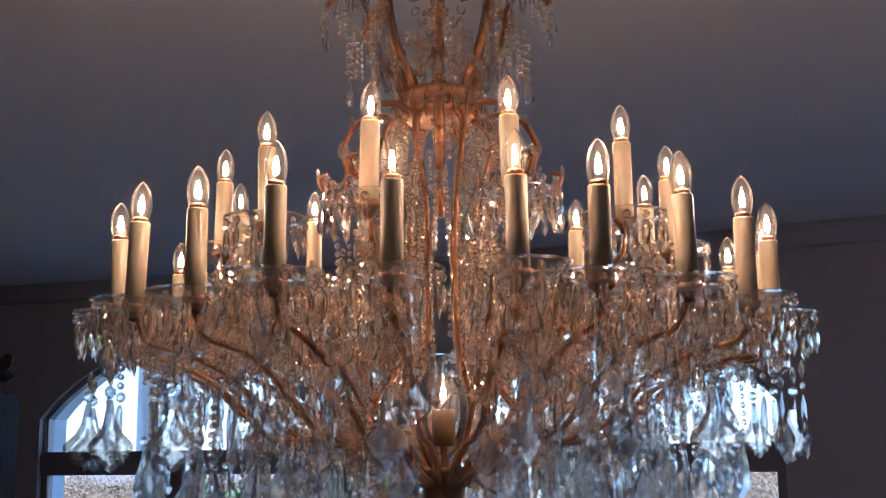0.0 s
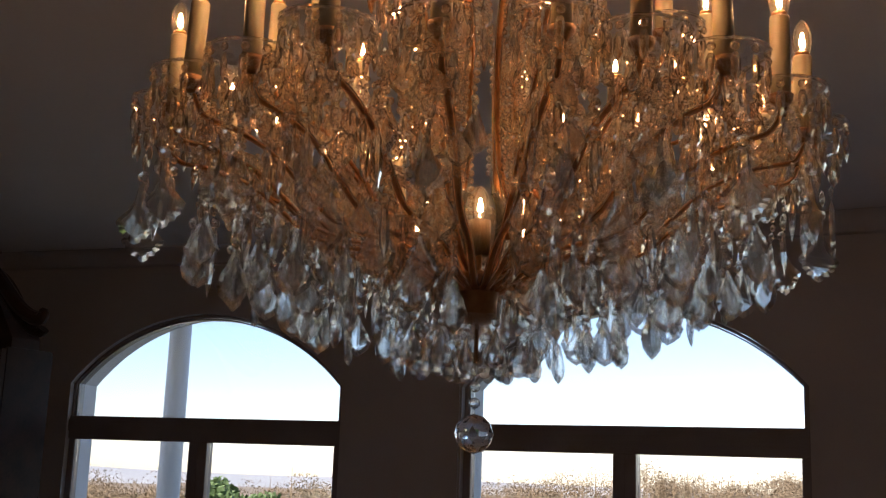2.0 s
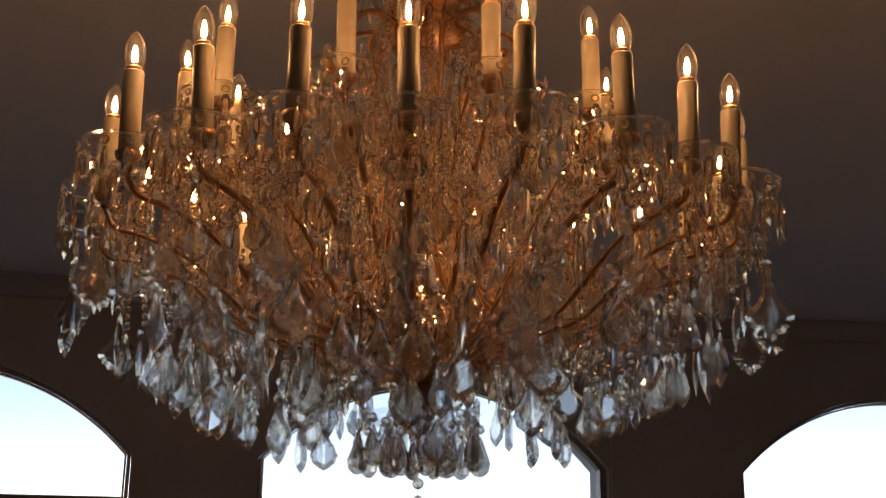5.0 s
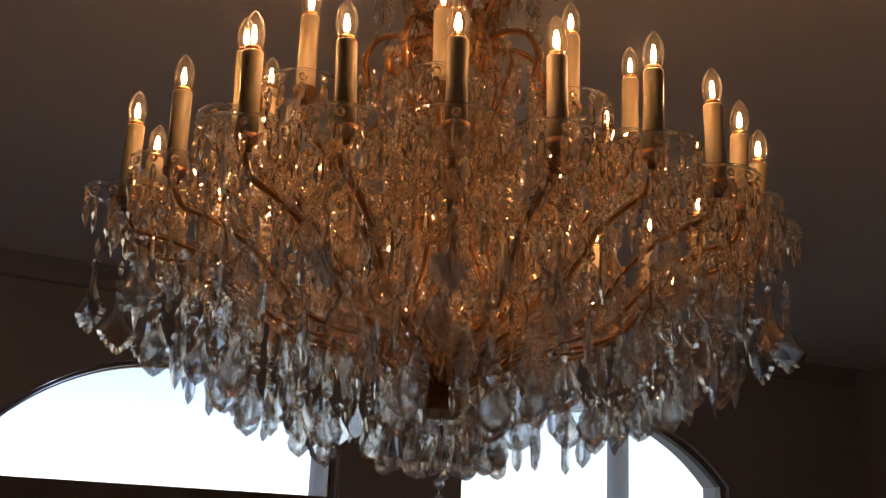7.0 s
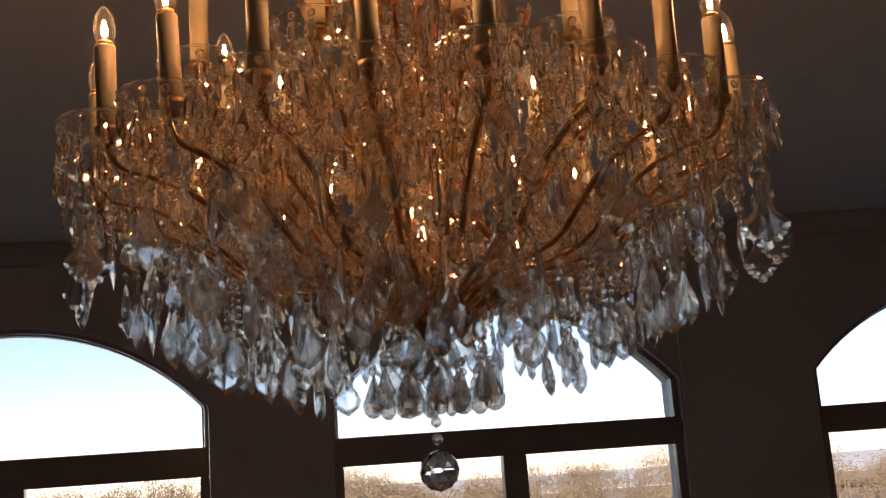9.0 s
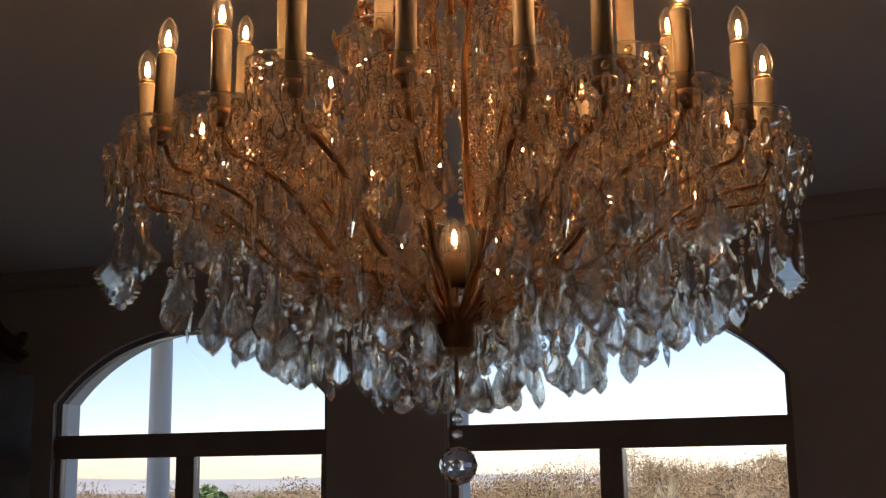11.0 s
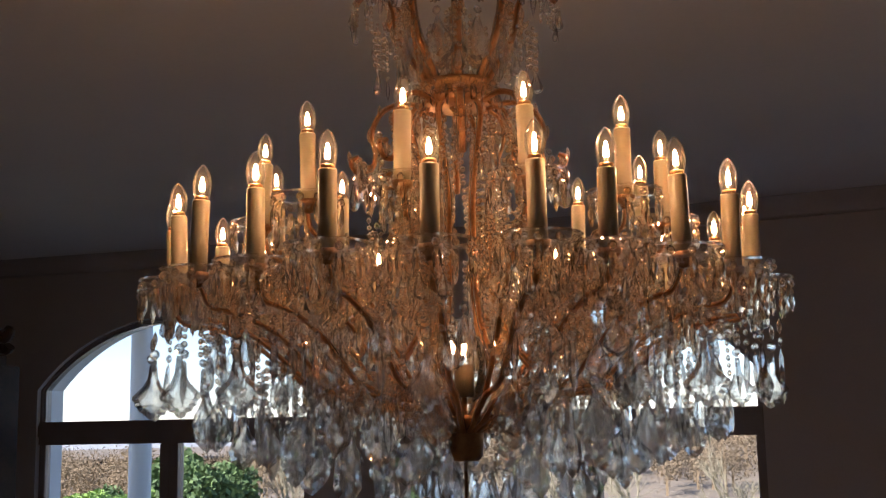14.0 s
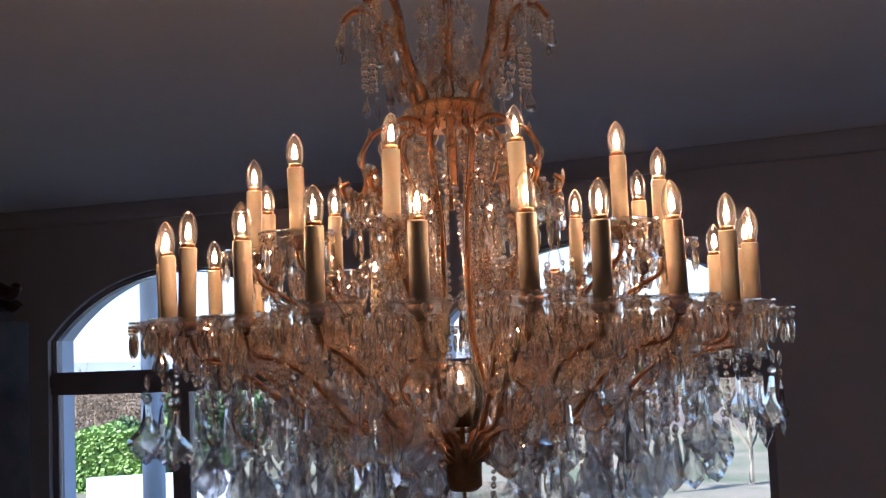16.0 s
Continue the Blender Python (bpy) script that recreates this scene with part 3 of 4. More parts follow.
def faceted(profile, n, squash=1.0, bm=None, m=None):
    m = (m or Matrix()) @ Matrix.Diagonal((1, squash, 1, 1))
    return lathe(profile, n, bm, m)


def plate_drop(outline, thick, ridge, bm=None, m=None, keel=0.0):
    """Flat cut drop: outline in x and z, bevelled towards a table on both faces; small ones rise to a point, a keel makes two sloping halves."""
    bm = bm or bmesh.new()
    m = m or Matrix()
    cx = sum(p[0] for p in outline) / len(outline)
    cz = sum(p[1] for p in outline) / len(outline)
    wide = max(abs(x) for x, z in outline) * ridge
    rim = [bm.verts.new(m @ Vector((x, 0, z))) for x, z in outline]
    n = len(rim)
    for s in (-1, 1):
        mid = []
        for x, z in outline:
            mx = cx + (x - cx) * ridge
            mid.append(bm.verts.new(m @ Vector((mx, s * (thick + keel * (1 - abs(mx) / wide)), cz + (z - cz) * ridge))))
        for k in range(n):
            j = (k + 1) % n
            f = (rim[k], rim[j], mid[j], mid[k])
            bm.faces.new(f if s < 0 else f[::-1])
        if keel:
            half = n // 2
            tables = (mid[half - 1:], mid[:half] + mid[-1:])
        elif n > 12:
            tables = (mid,)
        else:
            top = bm.verts.new(m @ Vector((cx, s * thick * 1.08, cz)))
            tables = [(mid[k], mid[(k + 1) % n], top) for k in range(n)]
        for f in tables:
            bm.faces.new(f if s < 0 else f[::-1])
    return bm


def octagon(bm, z, r, thick=0.004):
    return plate_drop([(r * math.cos(math.pi * k / 4 + 0.39), z + r * math.sin(math.pi * k / 4 + 0.39)) for k in range(8)], thick, 0.55, bm)


def make_prism():
    bm = octagon(bmesh.new(), -0.009, 0.0075)
    return plate_drop([(-0.004, -0.019), (0.004, -0.019), (0.0075, -0.030), (0.0068, -0.052), (0.0, -0.064), (-0.0068, -0.052), (-0.0075, -0.030)], 0.0038, 0.5, bm)


def make_pendeloque(width, length, keel=0.0):
    """Large drop with a scalloped edge."""
    bm = octagon(bmesh.new(), -0.010, 0.009)
    out = []
    n = 30
    for k in range(n):
        a = 2 * math.pi * k / n
        t = (1 - math.cos(a)) / 2
        body = math.sin(math.pi * t ** 1.75) ** 0.85 if 0 < t < 1 else 0
        x = width / 2 * (0.14 + 0.9 * body) * (1 if a < math.pi else -1) * (0.0 if k in (0, n // 2) else 1)
        wave = 1 + (0.07 if k % 2 else -0.03) * (1 if t > 0.25 else 0.2)
        out.append((x * wave, -0.021 - (length - 0.021) * (t + (0.035 if k == n // 2 else 0))))
    return plate_drop(out[::-1], 0.0042, 0.74, bm, None, keel)


def make_kite(width, length):
    """Broad kite drop with a notched lower edge."""
    bm = octagon(bmesh.new(), -0.010, 0.010)
    half = [(0.005, 0.021), (0.009, 0.05), (0.017, 0.066), (0.031, 0.080), (0.036, 0.086), (0.034, 0.093), (0.029, 0.096), (0.029, 0.102), (0.022, 0.106), (0.020, 0.112), (0.011, 0.114), (0.008, 0.120)]
    half = [(x * width / 0.072, -z * length / 0.124) for x, z in half]
    out = half + [(0, -length)] + [(-x, z) for x, z in half[::-1]]
    return plate_drop(out, 0.0045, 0.72, bm)


def make_spear():
    bm = octagon(bmesh.new(), -0.009, 0.008)
    return faceted([(0, -0.018), (0.0045, -0.024), (0.0075, -0.052), (0.0062, -0.070), (0, -0.094)], 6, 0.75, bm)


def make_almond():
    bm = octagon(bmesh.new(), -0.008, 0.007)
    return faceted([(0, -0.016), (0.004, -0.022), (0.0095, -0.036), (0.0162, -0.052), (0.0140, -0.064), (0.0065, -0.070), (0, -0.0715)], 10, 0.62, bm)


def make_chain(n, r=0.0065):
    bm = bmesh.new()
    for k in range(n):
        octagon(bm, -r * 1.15 - 2.2 * r * k, r * (1.0 if k % 2 else 0.85), 0.0035)
    return bm


def make_rosette():
    bm = bmesh.new()
    pts = []
    for k in range(20):
        r = 0.021 if k % 2 else 0.0165
        pts.append((r * math.cos(math.pi * k / 10), r * math.sin(math.pi * k / 10)))
    for s in (-1, 1):
        # star of cut facets with a small boss
        ring = [bm.verts.new((x, 0, z)) for x, z in pts]
        mid = [bm.verts.new((x * 0.45, s * (0.0050 if k % 2 else 0.0034), z * 0.45)) for k, (x, z) in enumerate(pts)]
        top = bm.verts.new((0, s * 0.0066, 0))
        for k in range(20):
            j = (k + 1) % 20
            for f in ((ring[k], ring[j], mid[j], mid[k]), (mid[k], mid[j], top)):
                bm.faces.new(f if s < 0 else f[::-1])
    bmesh.ops.remove_doubles(bm, verts=bm.verts[:], dist=0.00001)
    return bm


PRISM = mesh_of("prism", make_prism(), BULB_LIT_CRYSTAL)
PENDELOQUE = mesh_of("pendeloque", make_pendeloque(0.059, 0.112), CRYSTAL)
PENDELOQUE_SMALL = mesh_of("small_pendeloque", make_pendeloque(0.042, 0.088), BULB_LIT_CRYSTAL)
PENDELOQUE_KEEL = mesh_of("keeled_pendeloque", make_pendeloque(0.055, 0.114, 0.0036), CRYSTAL)
PENDELOQUE_FINE = mesh_of("fine_pendeloque", make_pendeloque(0.046, 0.090, 0.0030), CRYSTAL)
KITE = mesh_of("kite_drop", make_kite(0.074, 0.128), CRYSTAL)
SPEAR = mesh_of("spear_drop", make_spear(), CRYSTAL)
ALMOND = mesh_of("almond_drop", make_almond(), CRYSTAL)
CHAIN = mesh_of("bead_chain", make_chain(6), CRYSTAL_SOFT)
LONG_CHAIN = mesh_of("long_bead_chain", make_chain(13, 0.0072), CRYSTAL_SOFT)
ROSETTE = mesh_of("rosette", make_rosette(), CRYSTAL_SOFT)


def hang(name, me, parent, r, ang, z, turn=None, scale=1.0, tilt=0.0):
    """Hang a crystal at a radius, an angle in degrees and a height."""
    a = radians(ang)
    away = radians(ang - 297.0)
    across, before = r * math.sin(away), math.cos(away) > 0
    if (r > 0.04 or z > -0.3) and -0.44 < z < 0.16 and abs(across) < 0.019:
        return None      # the open slot between the middle stays
    if before and 0.04 < r < 0.5 and -0.44 < z < -0.10 and abs(across) < 0.045:
        return None      # the open gap before the centre light
    if before and 0.06 < r < 0.42 and -0.505 < z <= -0.44 and abs(across) < 0.042:
        return None      # the hub stays in view
    ob = new(name, me)
    ob.parent = parent
    spin = rng.uniform(0, 180) if turn is None else turn
    ob.matrix_basis = pose(r * math.cos(a), r * math.sin(a), z, tilt + rng.uniform(-4, 4), rng.uniform(-4, 4), spin) @ Matrix.Diagonal((scale, scale, scale, 1))
    return ob


# meshes of one candle, made once
SLEEVE_H = 0.132
sleeve_me = mesh_of("sleeve", lathe([(0.0125, -0.030), (0.0155, -0.030), (0.0162, -0.034), (0.0158, -0.10), (0.0162, -0.030 - SLEEVE_H), (0.0, -0.030 - SLEEVE_H)], 22), CANDLE, True)
cup_me = mesh_of("socket_cup", lathe([(0, -0.190), (0.008, -0.188), (0.010, -0.180), (0.019, -0.172), (0.0205, -0.1625), (0.0165, -0.1622)], 18), DARK_BRASS, True)
bulb_me = mesh_of("bulb", lathe([(0.0118, -0.031), (0.0135, -0.024), (0.0165, -0.010), (0.0172, 0.0), (0.0160, 0.012), (0.0122, 0.024), (0.0065, 0.033), (0.0022, 0.037), (0, 0.0375)], 20), BULB_GLASS, True)
collar_me = mesh_of("bulb_collar", lathe([(0, -0.0295), (0.0122, -0.0295), (0.0122, -0.0235), (0.0116, -0.0225), (0.0, -0.0225)], 18), GOLD, True)


def make_filament():
    bm = bmesh.new()
    for k in range(4):
        a = k * math.pi / 2 + 0.4
        tube(bm, [(0.0036 * math.cos(a), 0.0036 * math.sin(a), -0.012), (0.0040 * math.cos(a), 0.0040 * math.sin(a), -0.002), (0.0014 * math.cos(a), 0.0014 * math.sin(a), 0.013)], [0.0006, 0.0010, 0.0006], 6)
    return bm


filament_me = mesh_of("filament", make_filament(), FILAMENT)
pan_me = mesh_of("drip_pan", lathe([(0.010, -0.184), (0.028, -0.182), (0.044, -0.176), (0.0690, -0.158), (0.0715, -0.157), (0.0470, -0.178), (0.029, -0.1845), (0.010, -0.1865), (0.010, -0.184)], 22), PAN_GLASS, False)


def make_rim():
    """Cut rim of a drip pan, with a scalloped outer edge."""
    bm = bmesh.new()
    n = 32
    rows = []
    for k in range(n):
        a = 2 * math.pi * k / n
        o = 0.0740 if k % 2 else 0.0718
        rows.append([bm.verts.new((r * math.cos(a), r * math.sin(a), z)) for r, z in ((0.0690, -0.1578), (0.0698, -0.1538), (o, -0.1535), (o, -0.1572))])
    for k in range(n):
        a, b = rows[k], rows[(k + 1) % n]
        for q in range(4):
            bm.faces.new((a[q], b[q], b[(q + 1) % 4], a[(q + 1) % 4]))
    bmesh.ops.recalc_face_normals(bm, faces=bm.faces)
    return bm


rim_me = mesh_of("pan_rim", make_rim(), CRYSTAL)


def candle(r, ang, z, lean):
    a = radians(ang)
    sleeve = part("candle_sleeve", sleeve_me, None, chandelier, "cream electric candle sleeve")
    sleeve.matrix_basis = pose(r * math.cos(a), r * math.sin(a), z, rng.uniform(-lean, lean), rng.uniform(-lean, lean), rng.uniform(0, 360))
    part("socket_cup", cup_me, None, sleeve)
    part("bulb", bulb_me, None, sleeve, "clear lit candle bulb")
    part("bulb_collar", collar_me, None, sleeve)
    part("filament", filament_me, None, sleeve)
    pan = part("drip_pan", pan_me, None, chandelier, "clear glass drip pan")
    pan.matrix_basis = pose(r * math.cos(a), r * math.sin(a), z, 0, 0, rng.uniform(0, 360))
    part("pan_rim", rim_me, None, pan)
    for k in range(13):
        b = 2 * math.pi * (k + 0.3) / 13
        ob = new("prism", PRISM)
        ob.parent = pan
        ob.matrix_basis = pose(0.0695 * math.cos(b), 0.0695 * math.sin(b), -0.1585, rng.uniform(-4, 4), rng.uniform(-4, 4), math.degrees(b) + 90 + rng.uniform(-25, 25))


def flat_tube(bm, points, side, wide, high, n=12):
    """Lens-shaped bar along points, wider to the sides than high."""
    rings = []
    for i, p in enumerate(points):
        d = (points[min(i + 1, len(points) - 1)] - points[max(i - 1, 0)]).normalized()
        up = d.cross(side).normalized()
        rings.append([bm.verts.new(p + side * wide * math.cos(2 * math.pi * k / n) + up * high * math.sin(2 * math.pi * k / n)) for k in range(n)])
    for a, b in zip(rings, rings[1:]):
        for k in range(n):
            bm.faces.new((a[k], a[(k + 1) % n], b[(k + 1) % n], b[k]))
    bm.faces.new(rings[0][::-1])
    bm.faces.new(rings[-1])
    bmesh.ops.recalc_face_normals(bm, faces=bm.faces)
    return bm


def arm(ang, path, radius, name="arm"):
    """Gilt metal strip clad in a shell of clear glass."""
    m = Matrix.Rotation(radians(ang), 4, 'Z')
    pts = smooth_path([m @ Vector(p) for p in path], 6)
    side = m @ Vector((0, 1, 0))
    bm = flat_tube(bmesh.new(), pts, side, radius * 0.8, radius * 0.34, 8)
    ob = part(name, bm, GOLD, chandelier, smooth=True)
    part("glass_shell", flat_tube(bmesh.new(), pts, side, radius * 1.5, radius * 0.95), SHELL, ob, "clear glass cladding", True)
    return ob


OUT_PATH = [(0.040, 0, -0.455), (0.09, 0, -0.432), (0.13, 0, -0.406), (0.19, 0, -0.386), (0.25, 0, -0.378), (0.31, 0, -0.358), (0.36, 0, -0.315), (0.42, 0, -0.265), (0.49, 0, -0.235), (0.545, 0, -0.222), (R_OUT, 0, -0.188)]
IN_PATH = [(0.040, 0, -0.430), (0.10, 0, -0.395), (0.16, 0, -0.315), (0.212, 0, -0.22), (0.262, 0, -0.140), (0.307, 0, -0.092), (0.334, 0, -0.066), (R_IN, 0, DZ_IN - 0.188)]
chandelier.location = (0, 0, Z0)

for ang in OUT_ANGLES:
    dr = OUT_SHIFT.get(ang, 0.0)
    lift = OUT_LIFT.get(ang, 0.0)
    path = [(x + dr * (x / R_OUT) ** 2, y, z + lift * (x / R_OUT) ** 2) for x, y, z in OUT_PATH]
    arm(ang, path, 0.0052)
    candle(R_OUT + dr, ang, OUT_LIFT.get(ang, 0.0) + rng.uniform(-0.002, 0.002), 2.0)
for ang in IN_ANGLES:
    di, up = IN_SHIFT.get(ang, 0.0), IN_LIFT.get(ang, 0.0)
    arm(ang, [(x + di * (x / R_IN) ** 2, y, z + up * (x / R_IN) ** 2) for x, y, z in IN_PATH], 0.0050)
    candle(R_IN + di, ang, DZ_IN + up + rng.uniform(-0.004, 0.004), 1.5)

# hub, centre light and bottom
part("hub", lathe([(0, -0.515), (0.026, -0.515), (0.036, -0.505), (0.037, -0.47), (0.040, -0.445), (0.052, -0.432), (0.052, -0.424), (0.0, -0.422)], 24), DARK_BRASS, chandelier, "dark brass hub", True)
part("stem", lathe([(0, -0.422), (0.006, -0.422), (0.006, -0.387), (0, -0.387)], 12), DARK_BRASS, chandelier)
centre = part("centre_sleeve", lathe([(0.0, -0.387), (0.0205, -0.387), (0.021, -0.34), (0.0205, -0.321), (0.0125, -0.321)], 22), CARD, chandelier, "brown card tube of the centre light", True)
for name, me, label in (("bulb", bulb_me, "clear lit candle bulb"), ("filament", filament_me, "")):
    ob = part(name, me, None, centre, label)
    ob.location = (0, 0, -0.291)
part("hurricane_glass", lathe([(0.012, -0.402), (0.030, -0.390), (0.044, -0.352), (0.046, -0.315), (0.042, -0.285), (0.034, -0.265), (0.031, -0.262)], 28), JAR_GLASS, chandelier, "clear glass cup round the centre bulb", True)
part("bottom_dish", lathe([(0.0, -0.540), (0.05, -0.538), (0.085, -0.528), (0.108, -0.512), (0.111, -0.510), (0.086, -0.5315), (0.05, -0.5415), (0, -0.5435)], 26), PAN_GLASS, chandelier, "clear cut glass bottom dish")
part("bottom_rod", tube(bmesh.new(), [(0, 0, -0.513), (0, 0, -0.588)], 0.004, 8), DARK_BRASS, chandelier)
bm = bmesh.new()
for z in (-0.602, -0.631, -0.661):
    bmesh.ops.create_icosphere(bm, subdivisions=2, radius=0.0105, matrix=Matrix.Translation((0, 0, z)))
tube(bm, [(0, 0, -0.588), (0, 0, -0.69)], 0.0008, 5)
part("bead_string", bm, CRYSTAL, chandelier)
bm = bmesh.new()
bmesh.ops.create_icosphere(bm, subdivisions=2, radius=0.036, matrix=Matrix.Translation((0, 0, -0.716)))
part("crystal_ball", bm, BALL_GLASS, chandelier, "faceted clear crystal ball")

# gilt stays of the middle, from the inner arms up to the neck
STAY = [(0.150, 0, -0.325), (0.115, 0, -0.285), (0.078, 0, -0.215), (0.064, 0, -0.10), (0.068, 0, 0.03), (0.100, 0, 0.14), (0.108, 0, 0.195), (0.070, 0, 0.228)]
for k in range(8):
    arm(45 * k + 3.5, STAY, 0.0052, "stay")
BEAD = bmesh.new()
bmesh.ops.create_icosphere(BEAD, subdivisions=1, radius=0.0062)
BEAD = mesh_of("bead", BEAD, CRYSTAL)
for k in range(9):
    part("bead", BEAD, None, chandelier).location = (0, 0, 0.190 - 0.0128 * k)
hang("almond_drop", ALMOND, chandelier, 0.0, 0, 0.092, scale=0.9)
part("finial", lathe([(0, 0.196), (0.006, 0.200), (0.010, 0.210), (0.018, 0.2215), (0, 0.2218)], 14), DARK_BRASS, chandelier, smooth=True)
# scroll arms under the neck
SCROLL = [(0.060, 0, 0.218), (0.112, 0, 0.232), (0.158, 0, 0.216), (0.182, 0, 0.170), (0.175, 0, 0.118), (0.190, 0, 0.085), (0.215, 0, 0.085), (0.226, 0, 0.108), (0.210, 0, 0.118)]
for k in range(8):
    arm(45 * k - 19, SCROLL, 0.0062, "scroll_arm")
part("neck", lathe([(0.0, 0.222), (0.066, 0.222), (0.074, 0.230), (0.070, 0.242), (0.073, 0.262), (0.080, 0.272), (0.0, 0.273)], 24), GOLD, chandelier, "aged gilt neck collar", True)
part("core_rod", tube(bmesh.new(), [(0, 0, 0.2705), (0, 0, CEIL_Z - Z0 - 0.05)], 0.009, 12), DARK_BRASS, chandelier)
part("canopy", lathe([(0, CEIL_Z - Z0 - 0.07), (0.02, CEIL_Z - Z0 - 0.068), (0.06, CEIL_Z - Z0 - 0.03), (0.085, CEIL_Z - Z0 - 0.004), (0.0, CEIL_Z - Z0 - 0.003)], 24), GOLD, chandelier, "gilt ceiling canopy", True)
# crown over the neck
CROWN = [(0.062, 0, 0.262), (0.074, 0, 0.297), (0.108, 0, 0.345), (0.126, 0, 0.395), (0.134, 0, 0.440), (0.152, 0, 0.474), (0.190, 0, 0.478), (0.216, 0, 0.452)]
for k in range(8):
    a = 45 * k - 19
    arm(a, CROWN, 0.0075, "crown_arm")
    # pear drops and florets between the bands
    hang("pendeloque", PENDELOQUE, chandelier, 0.112, a + 22.5, 0.412, a + 112.5, 1.08)
    hang("rosette", ROSETTE, chandelier, 0.118, a + 22.5, 0.432, a + 112.5, 0.9)
    hang("small_pendeloque", PENDELOQUE_SMALL, chandelier, 0.082, a + 22.5, 0.352, a + 112.5, 0.8)
    hang("rosette", ROSETTE, chandelier, 0.088, a + 22.5, 0.300, a + 112.5, 0.7)
    for off in (8, 37):
        hang("bead_chain", CHAIN, chandelier, 0.098, a + off, 0.375, scale=0.9)
    # florets and tassels on each band
    for r, z, sc, tilt in ((0.136, 0.385, 1.0, 0), (0.142, 0.425, 0.9, 0), (0.098, 0.318, 0.8, 0), (0.172, 0.486, 0.9, 70), (0.150, 0.402, 0.7, 40)):
        hang("rosette", ROSETTE, chandelier, r, a, z, a + 90, sc, tilt)
    for off, r, z in ((-9, 0.152, 0.385), (-3, 0.165, 0.400), (3, 0.172, 0.392), (9, 0.155, 0.375)):
        hang("bead_chain", CHAIN, chandelier, r, a + off, z, scale=rng.uniform(0.85, 1.1))
    hang("almond_drop", ALMOND, chandelier, 0.168, a, 0.312, scale=0.85)
    hang("spear_drop", SPEAR, chandelier, 0.150, a - 9, 0.300, scale=0.6)
    # strings from the curled ends
    hang("spear_drop", SPEAR, chandelier, 0.216, a, 0.442, scale=0.85)
    for off in (-8, -3, 4, 8):
        hang("bead_chain", CHAIN, chandelier, 0.200 + 0.002 * off, a + off, 0.462, scale=0.75)
        hang("almond_drop", ALMOND, chandelier, 0.222, a + off * 1.3, 0.452 - 0.004 * abs(off), scale=0.6)

# crystals under the lower arms
BOTTOM = [(0.05, 0, -0.630), (0.10, 0, -0.627), (0.20, 0, -0.603), (0.30, 0, -0.573), (0.41, 0, -0.523), (0.50, 0, -0.485), (0.62, 0, -0.432)]
LENGTHS = {"pendeloque": 0.112, "small_pendeloque": 0.088, "spear_drop": 0.094}
out_sorted = sorted(OUT_ANGLES)
gaps = [(a, (out_sorted[(i + 1) % len(out_sorted)] - a) % 360) for i, a in enumerate(out_sorted)]
